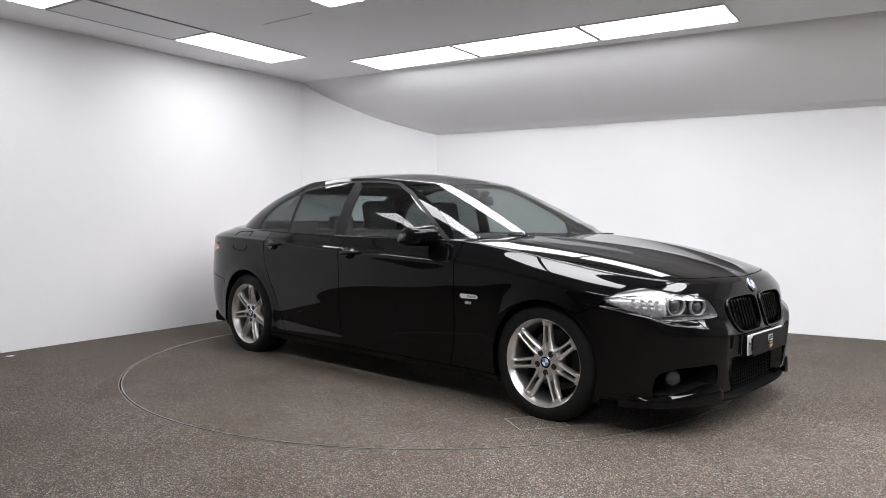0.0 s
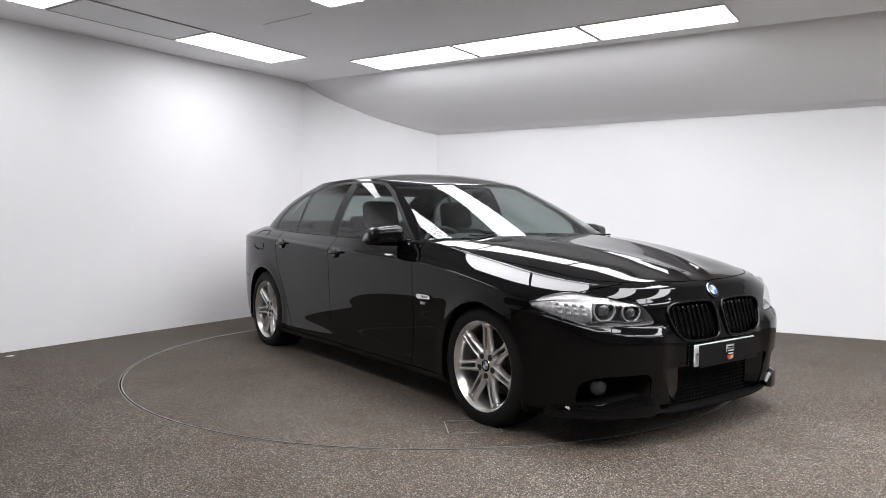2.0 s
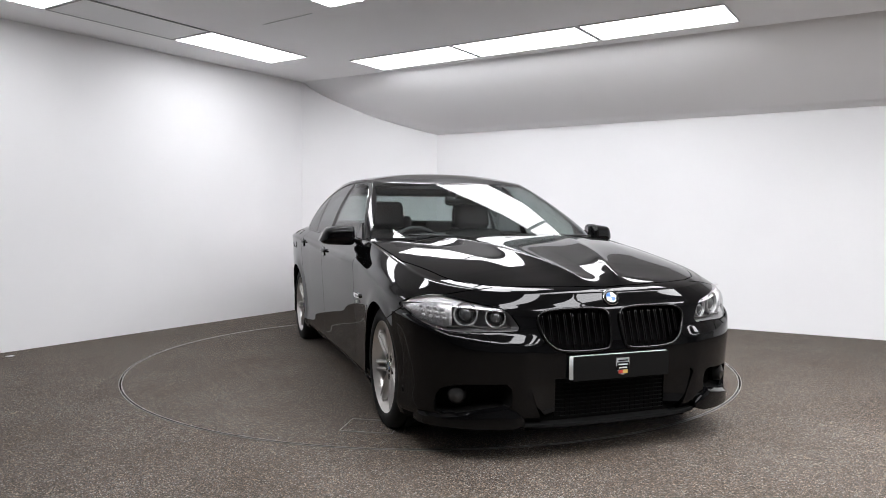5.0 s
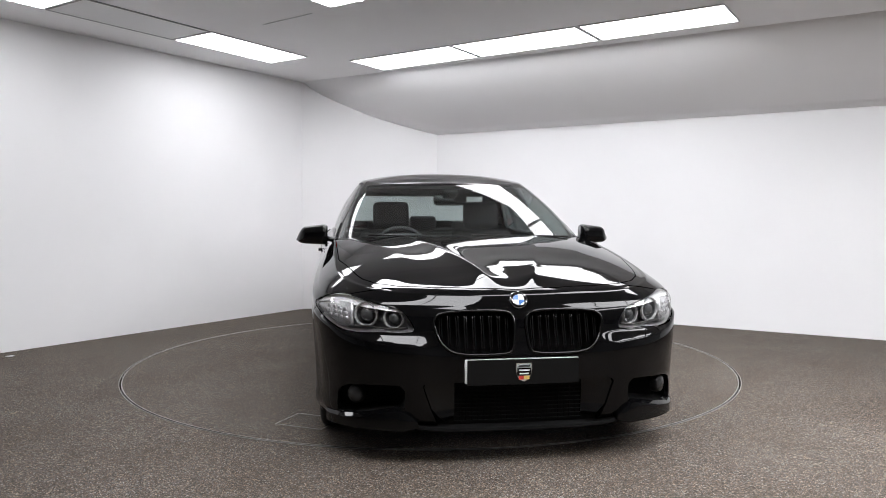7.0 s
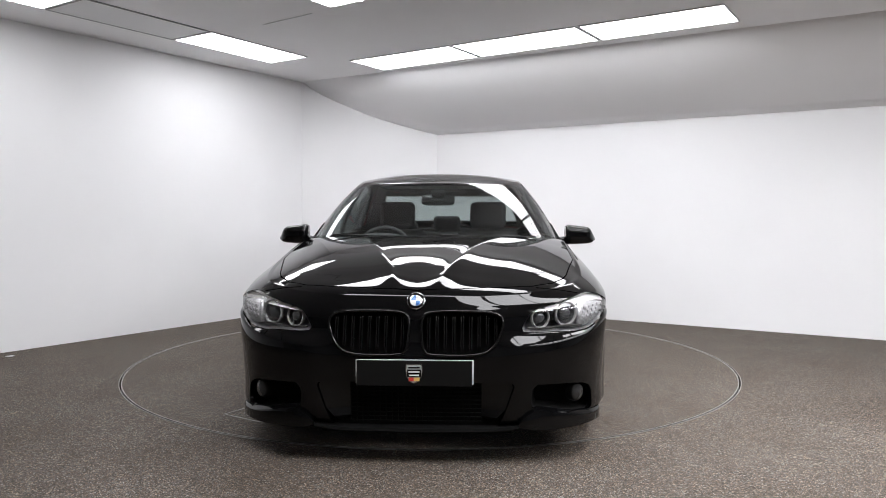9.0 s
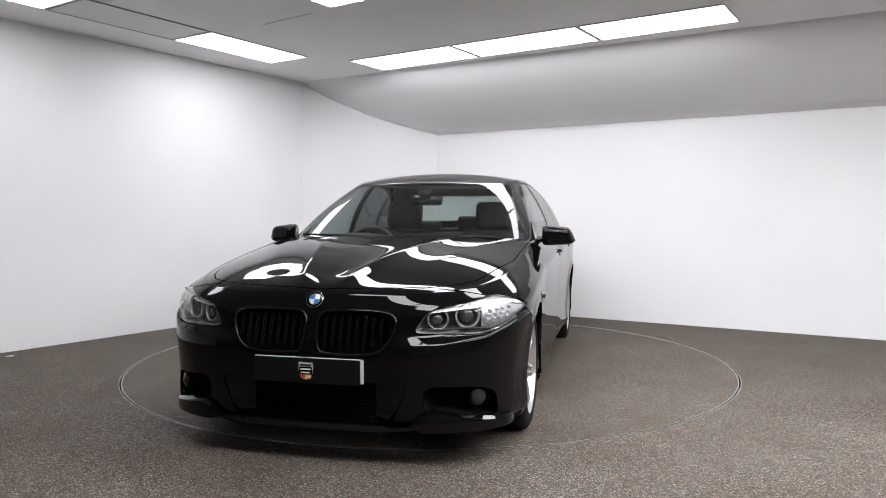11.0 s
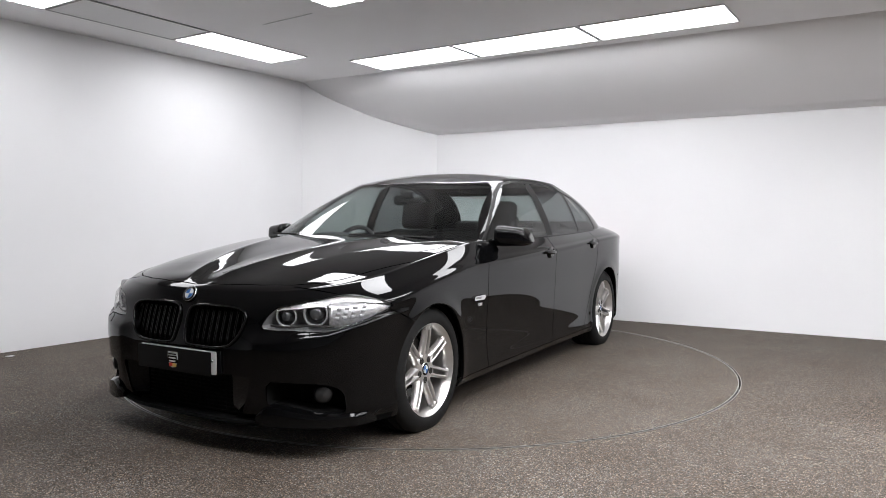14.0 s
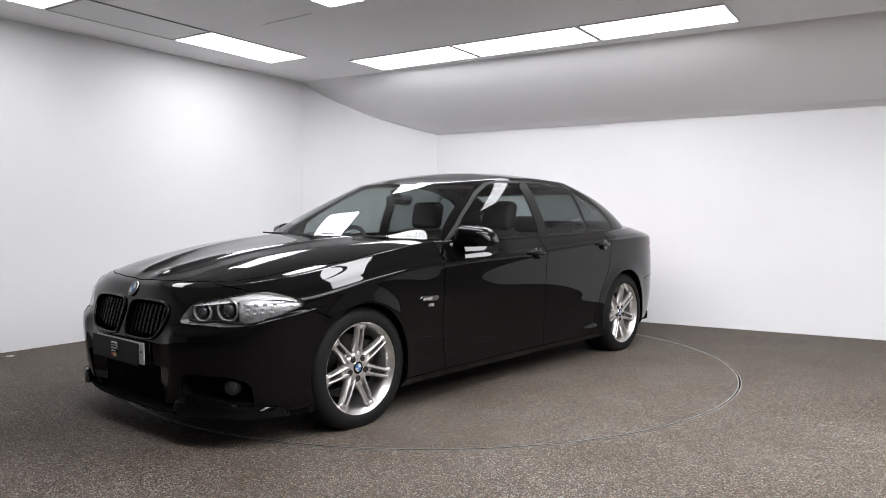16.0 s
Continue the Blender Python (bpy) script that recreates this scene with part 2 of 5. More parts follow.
def build_room():
    bm = bmesh.new()
    outer = [bm.verts.new(p) for p in ((-12, -11, 0), (12, -11, 0), (12, 7, 0), (-12, 7, 0))]
    steps = 160
    ring = [bm.verts.new((2.247 * math.cos(2 * math.pi * i / steps), 2.247 * math.sin(2 * math.pi * i / steps), 0)) for i in range(steps)]
    well = [bm.verts.new((v.co.x, v.co.y, -0.12)) for v in ring]
    base = bm.verts.new((0, 0, -0.12))
    corner = lambda i: outer[0] if i in range(80, 120) else outer[1] if i in range(120, 160) else outer[2] if i in range(0, 40) else outer[3]
    for i in range(steps):
        j = (i + 1) % steps
        a, b = corner(i), corner(j)
        bm.faces.new((ring[j], ring[i], a) if a is b else (ring[j], ring[i], a, b))
        bm.faces.new((ring[i], ring[j], well[j], well[i]))
        bm.faces.new((well[i], well[j], base))
    bmesh.ops.recalc_face_normals(bm, faces=bm.faces[:])
    tagged(part("floor", bm, CARPET, None, smooth=False), "grey-brown bonded stone-chip floor with fine pale grains", "floor", kind="structure")

    slab("wall_left", band(CORNER_L, LEFT_END, (-0.822, 0.5695)), 0, 2.8, WALL, "plain white painted wall lit brightly by ceiling panels")
    slab("wall_middle", band(CORNER_R, CORNER_L, (-0.12, 1)), 0, 2.8, WALL, "narrow white wall across the room's corner")
    slab("wall_right", band(CORNER_R, RIGHT_END, (0.5246, 0.8513)), 0, 2.2, WALL, "long plain white painted wall under a sloping ceiling")
    # unseen walls added to close the room and tone down the car's reflections
    back_l, back_r = Vector((LEFT_END.x, BACK_Y)), Vector((RIGHT_END.x + 0.6, BACK_Y))
    slab("wall_back", [(back_l.x - 1, BACK_Y), (back_r.x + 1, BACK_Y), (back_r.x + 1, BACK_Y - 0.12), (back_l.x - 1, BACK_Y - 0.12)], 0, 2.8, DIM, "unseen grey wall behind the camera, added to close the room")
    slab("wall_side", [(RIGHT_END.x, RIGHT_END.y), (RIGHT_END.x + 0.12, RIGHT_END.y), (back_r.x + 0.12, BACK_Y), (back_r.x, BACK_Y)], 0, 2.8, MIDGREY, "unseen grey side wall, added to close the room on the right")
    slab("wall_flank", [(LEFT_END.x, LEFT_END.y), (LEFT_END.x, BACK_Y), (LEFT_END.x - 0.12, BACK_Y), (LEFT_END.x - 0.12, LEFT_END.y)], 0, 2.8, MIDGREY, "unseen grey wall, added to close the room on the left")

    # sloping ceiling: from the flat ceiling's fold down to the long wall, softly rounded at the fold
    bm = bmesh.new()
    fold_a = CORNER_L.copy()
    rows = []
    prof = [(0.0, 0.0), (0.015, 0.008), (0.032, 0.04), (0.055, 0.095), (0.15, 0.25), (0.265, 0.39), (0.475, 0.62), (0.685, 0.79), (0.85, 0.905), (1.0, 1.0)]
    n = Vector((0.5246, 0.8513))
    depth = (CORNER_R - CORNER_L).dot(n)
    for s in np.linspace(0, 1, 24):
        row = []
        for a, drop in prof:
            start = CORNER_L.lerp(CORNER_R, a)
            end = fold_a + RIGHT_DIR * 10.2 + n * (depth * a)
            q = start.lerp(end, s)
            row.append(bm.verts.new((q.x, q.y, CEIL_Z - drop * (CEIL_Z - SLOPE_Z))))
        rows.append(row)
    for r0, r1 in zip(rows, rows[1:]):
        for i in range(len(prof) - 1):
            bm.faces.new((r0[i], r0[i + 1], r1[i + 1], r1[i]))
    bmesh.ops.recalc_face_normals(bm, faces=bm.faces[:])
    bmesh.ops.solidify(bm, geom=bm.faces[:], thickness=-0.05)
    tagged(part("ceiling_slope", bm, CEIL, None), "white sloping ceiling rounded at its upper fold", "ceiling", kind="structure")
    fold_b = fold_a + RIGHT_DIR * 10.2
    ceil_pts = [(fold_a.x, fold_a.y), (fold_b.x, fold_b.y), (back_r.x + 1, BACK_Y - 0.1), (back_l.x - 1, BACK_Y - 0.1), (LEFT_END.x - 0.2, LEFT_END.y)]
    slab("ceiling", ceil_pts, CEIL_Z, CEIL_Z + 0.1, CEIL, "flat white ceiling with recessed lighting panels")


GRID = -34.0
E1 = Vector((math.cos(radians(GRID)), math.sin(radians(GRID))))
E2 = Vector((-E1.y, E1.x))


def ceiling_panel(a0, a1, b0, b1, lit=True, mat=None):
    c = E1 * ((a0 + a1) / 2) + E2 * ((b0 + b1) / 2)
    top = new("ceiling_light")
    top.matrix_basis = pose(c.x, c.y, CEIL_Z, 0, 0, GRID)
    sx, sy = a1 - a0, b1 - b0
    part("diffuser", box_bm(sx - 0.024, sy - 0.024, 0.006, m=pose(0, 0, -0.003)), mat or (PANEL if lit else PANELOFF), top, smooth=False)
    for name, x, y, w, h in (("frame_bar", 0, sy / 2 - 0.006, sx, 0.012), ("frame_bar", 0, -sy / 2 + 0.006, sx, 0.012),
                             ("frame_bar", sx / 2 - 0.006, 0, 0.012, sy - 0.024), ("frame_bar", -sx / 2 + 0.006, 0, 0.012, sy - 0.024)):
        part(name, box_bm(w, h, 0.009, m=pose(x, y, -0.0045)), FRAME if lit else GREY, top, smooth=False)
    tagged(top, "lit white rectangular LED panel set in the ceiling, seen or added out of view" if lit else "unlit pale grey LED panel set in the ceiling",
           "ceiling light", "ceiling lights")


def build_panels():
    for a0, a1 in ((-1.716, -0.514), (-0.489, 0.738), (0.757, 1.926)):
        ceiling_panel(a0, a1, 1.038, 1.60, True, PANELMID)
    ceiling_panel(-2.475, -1.955, -0.497, 0.68, True, PANELSOFT)
    ceiling_panel(-2.475, -1.955, -1.64, -0.51, False)
    ceiling_panel(-2.475, -1.955, -2.85, -1.655, True, PANELSOFT)
    ceiling_panel(-0.598, 0.609, -1.063, -0.495)
    ceiling_panel(0.63, 1.82, -1.063, -0.495)
    # panels from here on are unseen, added to brighten the floor and walls
    for b0 in (-2.82, -1.655, -0.49):
        ceiling_panel(2.55, 3.12, b0, b0 + 1.15)
    ceiling_panel(1.88, 3.07, -3.47, -2.90)
    ceiling_panel(0.67, 1.86, -3.47, -2.90)
    for b0 in (-2.82, -1.655, -0.49):
        ceiling_panel(4.1, 4.67, b0, b0 + 1.15)
        ceiling_panel(5.3, 5.87, b0, b0 + 1.15)


def build_platform():
    top = new("turntable")
    steps, r = 200, 2.2385
    prof = [(0.001, 0.0), (0.6, 0.0), (1.2, 0.0), (1.8, 0.0), (2.2, 0.0), (r - 0.009, 0.0)]
    vs, fs = [], []
    for i in range(steps):
        a = 2 * math.pi * i / steps
        for q, z in prof + [(r - 0.009, -0.1)]:
            vs.append((q * math.cos(a), q * math.sin(a), z))
    k = len(prof) + 1
    for i in range(steps):
        j = (i + 1) % steps
        for q in range(k - 1):
            fs.append((i * k + q, i * k + q + 1, j * k + q + 1, j * k + q))
    put("deck", mesh_of("deck", vs, fs, CARPET, False), top)
    # thin steel edge trim
    vs, fs = [], []
    ring = [(r - 0.009, -0.05), (r - 0.009, 0.001), (r - 0.002, 0.002), (r - 0.002, -0.05)]
    for i in range(steps):
        a = 2 * math.pi * i / steps
        for q, z in ring:
            vs.append((q * math.cos(a), q * math.sin(a), z))
    for i in range(steps):
        j = (i + 1) % steps
        for q in range(3):
            fs.append((i * 4 + q, i * 4 + q + 1, j * 4 + q + 1, j * 4 + q))
    put("edge_trim", mesh_of("edge_trim", vs, fs, STEEL, False), top, "thin worn steel edge trim")
    # fixed ring let into the floor round the gap
    vs, fs = [], []
    ring = [(2.247, -0.05), (2.247, 0.001), (2.252, 0.0015), (2.252, -0.004)]
    for i in range(steps):
        a = 2 * math.pi * i / steps
        for q, z in ring:
            vs.append((q * math.cos(a), q * math.sin(a), z))
    for i in range(steps):
        j = (i + 1) % steps
        for q in range(3):
            fs.append((i * 4 + q, i * 4 + q + 1, j * 4 + q + 1, j * 4 + q))
    tagged(put("trim_ring", mesh_of("trim_ring", vs, fs, STEEL, False)), "thin steel ring let into the floor round the turntable", "trim", kind="structure")
    # square access hatch, drawn by its narrow metal frame
    hx, hy, ha = 1.50 + CAR_OFFSET[0], -0.965 + CAR_OFFSET[1], -30.0
    for w, h, x, y in ((0.23, 0.005, 0, -0.14), (0.23, 0.005, 0, 0.14), (0.005, 0.275, -0.1125, 0), (0.005, 0.275, 0.1125, 0)):
        part("hatch_edge", box_bm(w, h, 0.004, m=pose(x, y, 0)), STEEL, top, at=pose(hx, hy, 0.0005, 0, 0, ha), smooth=False)
    tagged(top, "round motorised display platform covered in stone-chip carpet", "turntable")
    return top


def ceiling_joint(a, b):
    """A hairline joint between two ceiling boards."""
    a, b = Vector(a), Vector(b)
    d = b - a
    ob = part("trim_joint", box_bm(d.length, 0.004, 0.003), GREY, None, at=pose((a.x + b.x) / 2, (a.y + b.y) / 2, CEIL_Z - 0.001, 0, 0, math.degrees(math.atan2(d.y, d.x))), smooth=False)
    tagged(ob, "fine grey joint between white ceiling boards", "trim", kind="structure")


def floor_scrap():
    """A pale chip of grit lying by the wall's foot."""
    bm = bmesh.new()
    bmesh.ops.create_icosphere(bm, subdivisions=2, radius=0.02)
    for v in bm.verts:
        v.co = Vector((v.co.x * 1.8, v.co.y * 0.8, max(v.co.z * 0.25, -0.002))) * (1 + 0.3 * noise.noise(v.co * 60))
    tagged(part("paper_scrap", bm, PLATEWHITE, None, at=pose(-3.346, 0.098, 0.002, 0, 0, 40)), "small pale scrap lying on the floor", "litter")


build_room()
build_panels()
ceiling_joint((-1.396, 0.445), (-0.943, 0.106))
floor_scrap()
platform = build_platform()


# ---- the car: its skin is one smooth form, parted along its shut lines ----
LIFT = 0.0
ENDS = dict(front=1.58, rear=-1.55, nf=3.0, nr=2.35)
WIDTH = curve((-2.6, 0.925), (-1.8, 0.93), (-1.45, 0.935), (-0.8, 0.922), (0, 0.915), (0.8, 0.917), (1.45, 0.934), (1.7, 0.937), (2.4, 0.935))
SHOULDER_Z = curve((-2.6, 0.93), (-1.7, 0.925), (-1.15, 0.905), (-0.25, 0.858), (0.34, 0.84), (1.0, 0.812), (1.45, 0.765), (1.9, 0.70), (2.3, 0.68))
EDGE_Z = curve((-2.6, 0.965), (-2.35, 0.985), (-2.1, 1.005), (-1.8, 1.016), (-1.4, 1.005), (-0.9, 0.985), (0, 0.968), (0.85, 0.964), (1.2, 0.922), (1.5, 0.876), (1.8, 0.826), (2.0, 0.796), (2.262, 0.757))
EDGE_IN = curve((-2.6, 0.24), (-2.2, 0.20), (-1.9, 0.15), (-1.4, 0.10), (0, 0.085), (0.85, 0.092), (1.2, 0.10), (1.5, 0.115), (2.0, 0.14), (2.3, 0.15))
HOOD_Z = curve((0.7, 1.01), (1.05, 0.997), (1.4, 0.967), (1.7, 0.926), (1.95, 0.874), (2.1, 0.828), (2.2, 0.796), (2.24, 0.777), (2.262, 0.759))
BOOT_Z = curve((-2.5, 1.012), (-2.44, 1.06), (-2.3, 1.072), (-2.0, 1.065), (-1.7, 1.055))
ARCHES = ((1.497, 0.318, 0.345), (-1.432, 0.322, 0.357))
LEVELS = [  # inset, nose reach, tail reach, height
    (0.045, 2.25, -2.40, lambda x: 0.16 - 0.02 * np.clip((x - 1.5) / 0.5, 0, 1) + 0.17 * np.clip((-1.7 - x) / 0.8, 0, 1)),
    (0.017, 2.337, -2.52, lambda x: 0.222 + 0.13 * np.clip((-1.7 - x) / 0.8, 0, 1)),
    (0.021, 2.341, -2.60, lambda x: 0.315 + 0.07 * np.clip((-1.7 - x) / 0.8, 0, 1)),
    (0.016, 2.345, -2.635, lambda x: 0.49 + 0 * x),
    (0.004, 2.315, -2.605, lambda x: 0.65 + 0.04 * np.clip((0.9 - x) / 1.5, 0, 1) - 0.035 * np.clip((x - 1.5) / 0.7, 0, 1)),
    (0.0, 2.297, -2.525, lambda x: SHOULDER_Z(x)),
    (0.03, 2.283, -2.485, lambda x: SHOULDER_Z(x) + 0.42 * (EDGE_Z(x) - SHOULDER_Z(x))),
    (None, 2.262, -2.43, lambda x: EDGE_Z(x)),
]
NOSE_COLS, SIDE_COLS, TAIL_COLS, SIDE_ROWS, TOP_ROWS = 90, 190, 44, 106, 64


def outline_edge(x):
    """Half width of the bonnet's or boot's outer edge at x."""
    y = WIDTH(x) - EDGE_IN(x)
    sf = np.clip((x - ENDS["front"]) / (2.262 - ENDS["front"]), 0, 0.9999)
    sr = np.clip((ENDS["rear"] - x) / (ENDS["rear"] + 2.43), 0, 0.9999)
    return y * (1 - sf ** ENDS["nf"]) ** (1 / ENDS["nf"]) * (1 - sr ** ENDS["nr"]) ** (1 / ENDS["nr"])


def top_height(x, y):
    edge = EDGE_Z(x)
    mid = np.where(x > -0.5, HOOD_Z(x), BOOT_Z(x))
    r = np.clip(np.abs(y) / np.maximum(outline_edge(x), 1e-3), 0, 1)
    z = mid - (mid - edge) * r ** 4.0
    fade = np.clip((2.24 - x) / 0.25, 0, 1) * np.clip((x - 0.7) / 0.3, 0, 1)
    inner = 0.095 + (2.2 - x) * 0.28
    outer = 0.31 + (2.2 - x) * 0.335
    fold = lambda d, soft, reach: np.exp(-np.sqrt(d * d + soft * soft) / reach)
    ay = np.abs(y)
    # the inner pair of folds grows towards the badge, the outer pair fades towards the lamps
    grow = np.clip((x - 0.75) / 1.4, 0, 1)
    nose = np.clip((2.262 - x) / 0.16, 0, 1)
    nose = nose * nose * (3 - 2 * nose)
    z = z + nose * (0.026 * grow * fold(ay - inner, 0.004, 0.075) + fade * 0.010 * (1.05 - grow) * fold(ay - outer, 0.010, 0.10)) * (1 - 0.5 * r ** 6)
    return z - 0.006 * fade


def shell_grid():
    cols = []
    for i in range(NOSE_COLS):
        cols.append(("f", math.pi / 2 * (1 - i / NOSE_COLS)))
    for i in range(SIDE_COLS):
        cols.append(("s", ENDS["front"] + (ENDS["rear"] - ENDS["front"]) * i / SIDE_COLS))
    for i in range(TAIL_COLS + 1):
        cols.append(("r", math.pi / 2 * i / TAIL_COLS))
    lv = np.linspace(0, 7, SIDE_ROWS)
    rows_of = []
    for kind, a in cols:
        px, py, pz = [], [], []
        for inset, nose, tail, hz in LEVELS:
            if kind == "f":
                n, s0 = ENDS["nf"], ENDS["front"]
                x, cap = s0 + (nose - s0) * math.sin(a) ** (2 / n), max(math.cos(a), 0) ** (2 / n)
            elif kind == "r":
                n, s0 = ENDS["nr"], ENDS["rear"]
                x, cap = s0 + (tail - s0) * math.sin(a) ** (2 / n), max(math.cos(a), 0) ** (2 / n)
            else:
                x, cap = a, 1.0
            if a == math.pi / 2:
                cap = 0.0
            ins = float(EDGE_IN(x)) if inset is None else inset
            px.append(x)
            py.append((float(WIDTH(x)) - ins) * cap)
            pz.append(float(hz(np.float64(x))))
        k = list(range(8))
        cx, cy, cz = (curve(*zip(k, q)) for q in (px, py, pz))
        side = np.stack([cx(lv), cy(lv), cz(lv)], 1)
        ex, ey = px[-1], py[-1]
        if kind == "f":
            sx = ENDS["front"] - 0.05 + 0.5 * math.sin(a)
        elif kind == "r":
            sx = ENDS["rear"] - 0.5 * math.sin(a)
        else:
            t = (a - ENDS["rear"]) / (ENDS["front"] - ENDS["rear"])
            sx = ENDS["rear"] + (ENDS["front"] - 0.05 - ENDS["rear"]) * t
        w = np.linspace(0, 1, TOP_ROWS + 1)[1:]
        tx, ty = ex + (sx - ex) * w, ey * (1 - w)
        top = np.stack([tx, ty, top_height(tx, ty)], 1)
        rows_of.append(np.concatenate([side, top]))
    P = np.array(rows_of)
    # shoulder crease along the doors, through the handles
    lift = np.clip((1.0 - P[..., 0]) / 0.5, 0, 1) * np.clip((P[..., 0] + 2.3) / 0.4, 0, 1) * (P[..., 1] > 0.6)
    P[..., 1] += lift * 0.008 * np.exp(-np.sqrt((P[..., 2] - SHOULDER_Z(P[..., 0])) ** 2 + 0.003 ** 2) / 0.045)
    # ledge under the lamps: the bumper stands out below a crease that climbs towards the wing
    ay = np.abs(P[..., 1])
    crease = np.interp(ay, [0.40, 0.444, 0.625, 0.762, 0.856, 0.93], [0.535, 0.539, 0.554, 0.580, 0.622, 0.660])
    top = np.maximum(np.interp(ay, [0.40, 0.467, 0.66, 0.80, 0.87, 0.93], [0.585, 0.590, 0.592, 0.594, 0.636, 0.672]), crease + 0.012)
    up = np.clip((top - P[..., 2]) / (top - crease), 0, 1)
    down = np.clip((P[..., 2] - 0.20) / (crease - 0.20), 0, 1) ** 0.7
    out = 0.024 * np.where(P[..., 2] > crease, up, down) * np.clip((ay - 0.36) / 0.10, 0, 1) ** 1.5 * np.clip((P[..., 0] - 1.74) / 0.25, 0, 1)
    on = (P[..., 0] > 1.7) & (P[..., 2] < 0.70)
    nx, ny = np.clip((P[..., 0] - 1.58) / 0.74, 0, 1) ** 2 / 0.74, np.clip(ay / 0.93, 0, 1) ** 2 / 0.93
    ln = np.hypot(nx, ny) + 1e-6
    P[..., 0] += np.where(on, out * nx / ln, 0)
    P[..., 1] += np.where(on, out * ny / ln * 0.6, 0)
    # swelling round the wheel openings
    for ax, az, ar in ARCHES:
        d = np.hypot(P[..., 0] - ax, P[..., 2] - az)
        on = (P[..., 1] > 0.6) & (P[..., 2] < 0.85)
        P[..., 1] += np.where(on, 0.010 * np.exp(-((d - ar) / 0.05) ** 2), 0)
    return P


def grid_soup(P):
    a, b = P.shape[:2]
    V = [tuple(v) for v in P.reshape(-1, 3)]
    F = [(i * b + j, (i + 1) * b + j, (i + 1) * b + j + 1, i * b + j + 1) for i in range(a - 1) for j in range(b - 1)]
    return V, F


def split(V, F, fn):
    """Cut every face along fn = 0."""
    A = np.array(V)
    f = fn(A[:, 0], A[:, 1], A[:, 2])
    f = np.where(np.abs(f) < 1e-6, 1e-6, f)
    sign = f > 0
    made, out = {}, []
    V = list(V)
    for face in F:
        s = [sign[i] for i in face]
        if all(s) or not any(s):
            out.append(face)
            continue
        pos, neg = [], []
        for q, i in enumerate(face):
            j = face[(q + 1) % len(face)]
            (pos if sign[i] else neg).append(i)
            if sign[i] != sign[j]:
                key = (min(i, j), max(i, j))
                if key not in made:
                    t = f[i] / (f[i] - f[j])
                    made[key] = len(V)
                    V.append(tuple(A[i] + (A[j] - A[i]) * t))
                pos.append(made[key])
                neg.append(made[key])
        out += [q for q in (tuple(pos), tuple(neg)) if len(q) > 2]
    return V, out


def centres(V, F):
    A = np.array(V)
    return np.array([A[list(f)].mean(0) for f in F])


def poly_distance(pts, a, b):
    """Signed distance from a closed outline, negative inside."""
    best = np.full(a.shape, 1e9)
    inside = np.zeros(a.shape, bool)
    for (x0, y0), (x1, y1) in zip(pts, pts[1:] + pts[:1]):
        dx, dy = x1 - x0, y1 - y0
        t = np.clip(((a - x0) * dx + (b - y0) * dy) / (dx * dx + dy * dy + 1e-12), 0, 1)
        best = np.minimum(best, np.hypot(a - x0 - t * dx, b - y0 - t * dy))
        cross = ((y0 > b) != (y1 > b)) & (a < dx * (b - y0) / (dy if abs(dy) > 1e-9 else 1e-9) + x0)
        inside ^= cross
    return np.where(inside, -best, best)


def smooth_outline(pts, rounds=2):
    """Round an outline's corners by cutting them."""
    for _ in range(rounds):
        out = []
        for p, q in zip(pts, pts[1:] + pts[:1]):
            out += [(p[0] * 0.78 + q[0] * 0.22, p[1] * 0.78 + q[1] * 0.22), (p[0] * 0.22 + q[0] * 0.78, p[1] * 0.22 + q[1] * 0.78)]
        pts = out
    return pts


GRILLE = smooth_outline([(0.398, 0.655), (0.345, 0.692), (0.055, 0.694), (0.024, 0.655), (0.034, 0.53), (0.06, 0.503), (0.300, 0.503), (0.365, 0.555)], 2)
LOWER = [(-0.3, 0.382), (0.425, 0.382), (0.442, 0.365), (0.405, 0.258), (0.368, 0.174), (0.20, 0.168), (-0.3, 0.168)]
SIDE_INTAKE = smooth_outline([(0.520, 0.368), (0.62, 0.366), (0.755, 0.357), (0.808, 0.325), (0.818, 0.225), (0.79, 0.206), (0.555, 0.258), (0.515, 0.264)], 1)
LAMP = smooth_outline([(0.918, 0.700), (0.892, 0.722), (0.845, 0.745), (0.785, 0.757), (0.70, 0.735), (0.60, 0.712), (0.53, 0.696), (0.495, 0.655), (0.468, 0.603), (0.53, 0.597), (0.62, 0.598), (0.70, 0.591), (0.79, 0.596), (0.86, 0.630), (0.902, 0.668)], 1)
BONNET = [(0.5, -0.5), (2.236, -0.5), (2.236, 0.0), (2.222, 0.2), (2.188, 0.39), (2.135, 0.53), (2.06, 0.63), (1.97, 0.69), (1.90, 0.715), (1.5, 0.800), (1.2, 0.808), (0.80, 0.818), (0.5, 0.818)]
FRONT_DOOR = [(0.845, 1.2), (0.85, 0.85), (0.838, 0.42), (0.81, 0.205), (-0.245, 0.205), (-0.262, 0.45), (-0.252, 0.85), (-0.262, 1.2)]
REAR_DOOR = [(-0.262, 1.2), (-0.252, 0.85), (-0.262, 0.45), (-0.245, 0.205), (-0.90, 0.205), (-0.97, 0.34), (-1.09, 0.60), (-1.15, 0.72), (-1.165, 0.85), (-1.155, 0.95), (-1.25, 1.2)]
BOOT = [(-3, -0.5), (-1.7, -0.5), (-1.7, 0.76), (-2.15, 0.70), (-3, 0.62)]
TAIL = smooth_outline([(-1.86, 0.870), (-2.1, 0.905), (-2.7, 0.93), (-2.7, 0.76), (-2.3, 0.76), (-1.98, 0.80)], 1)
GAP = 0.0028


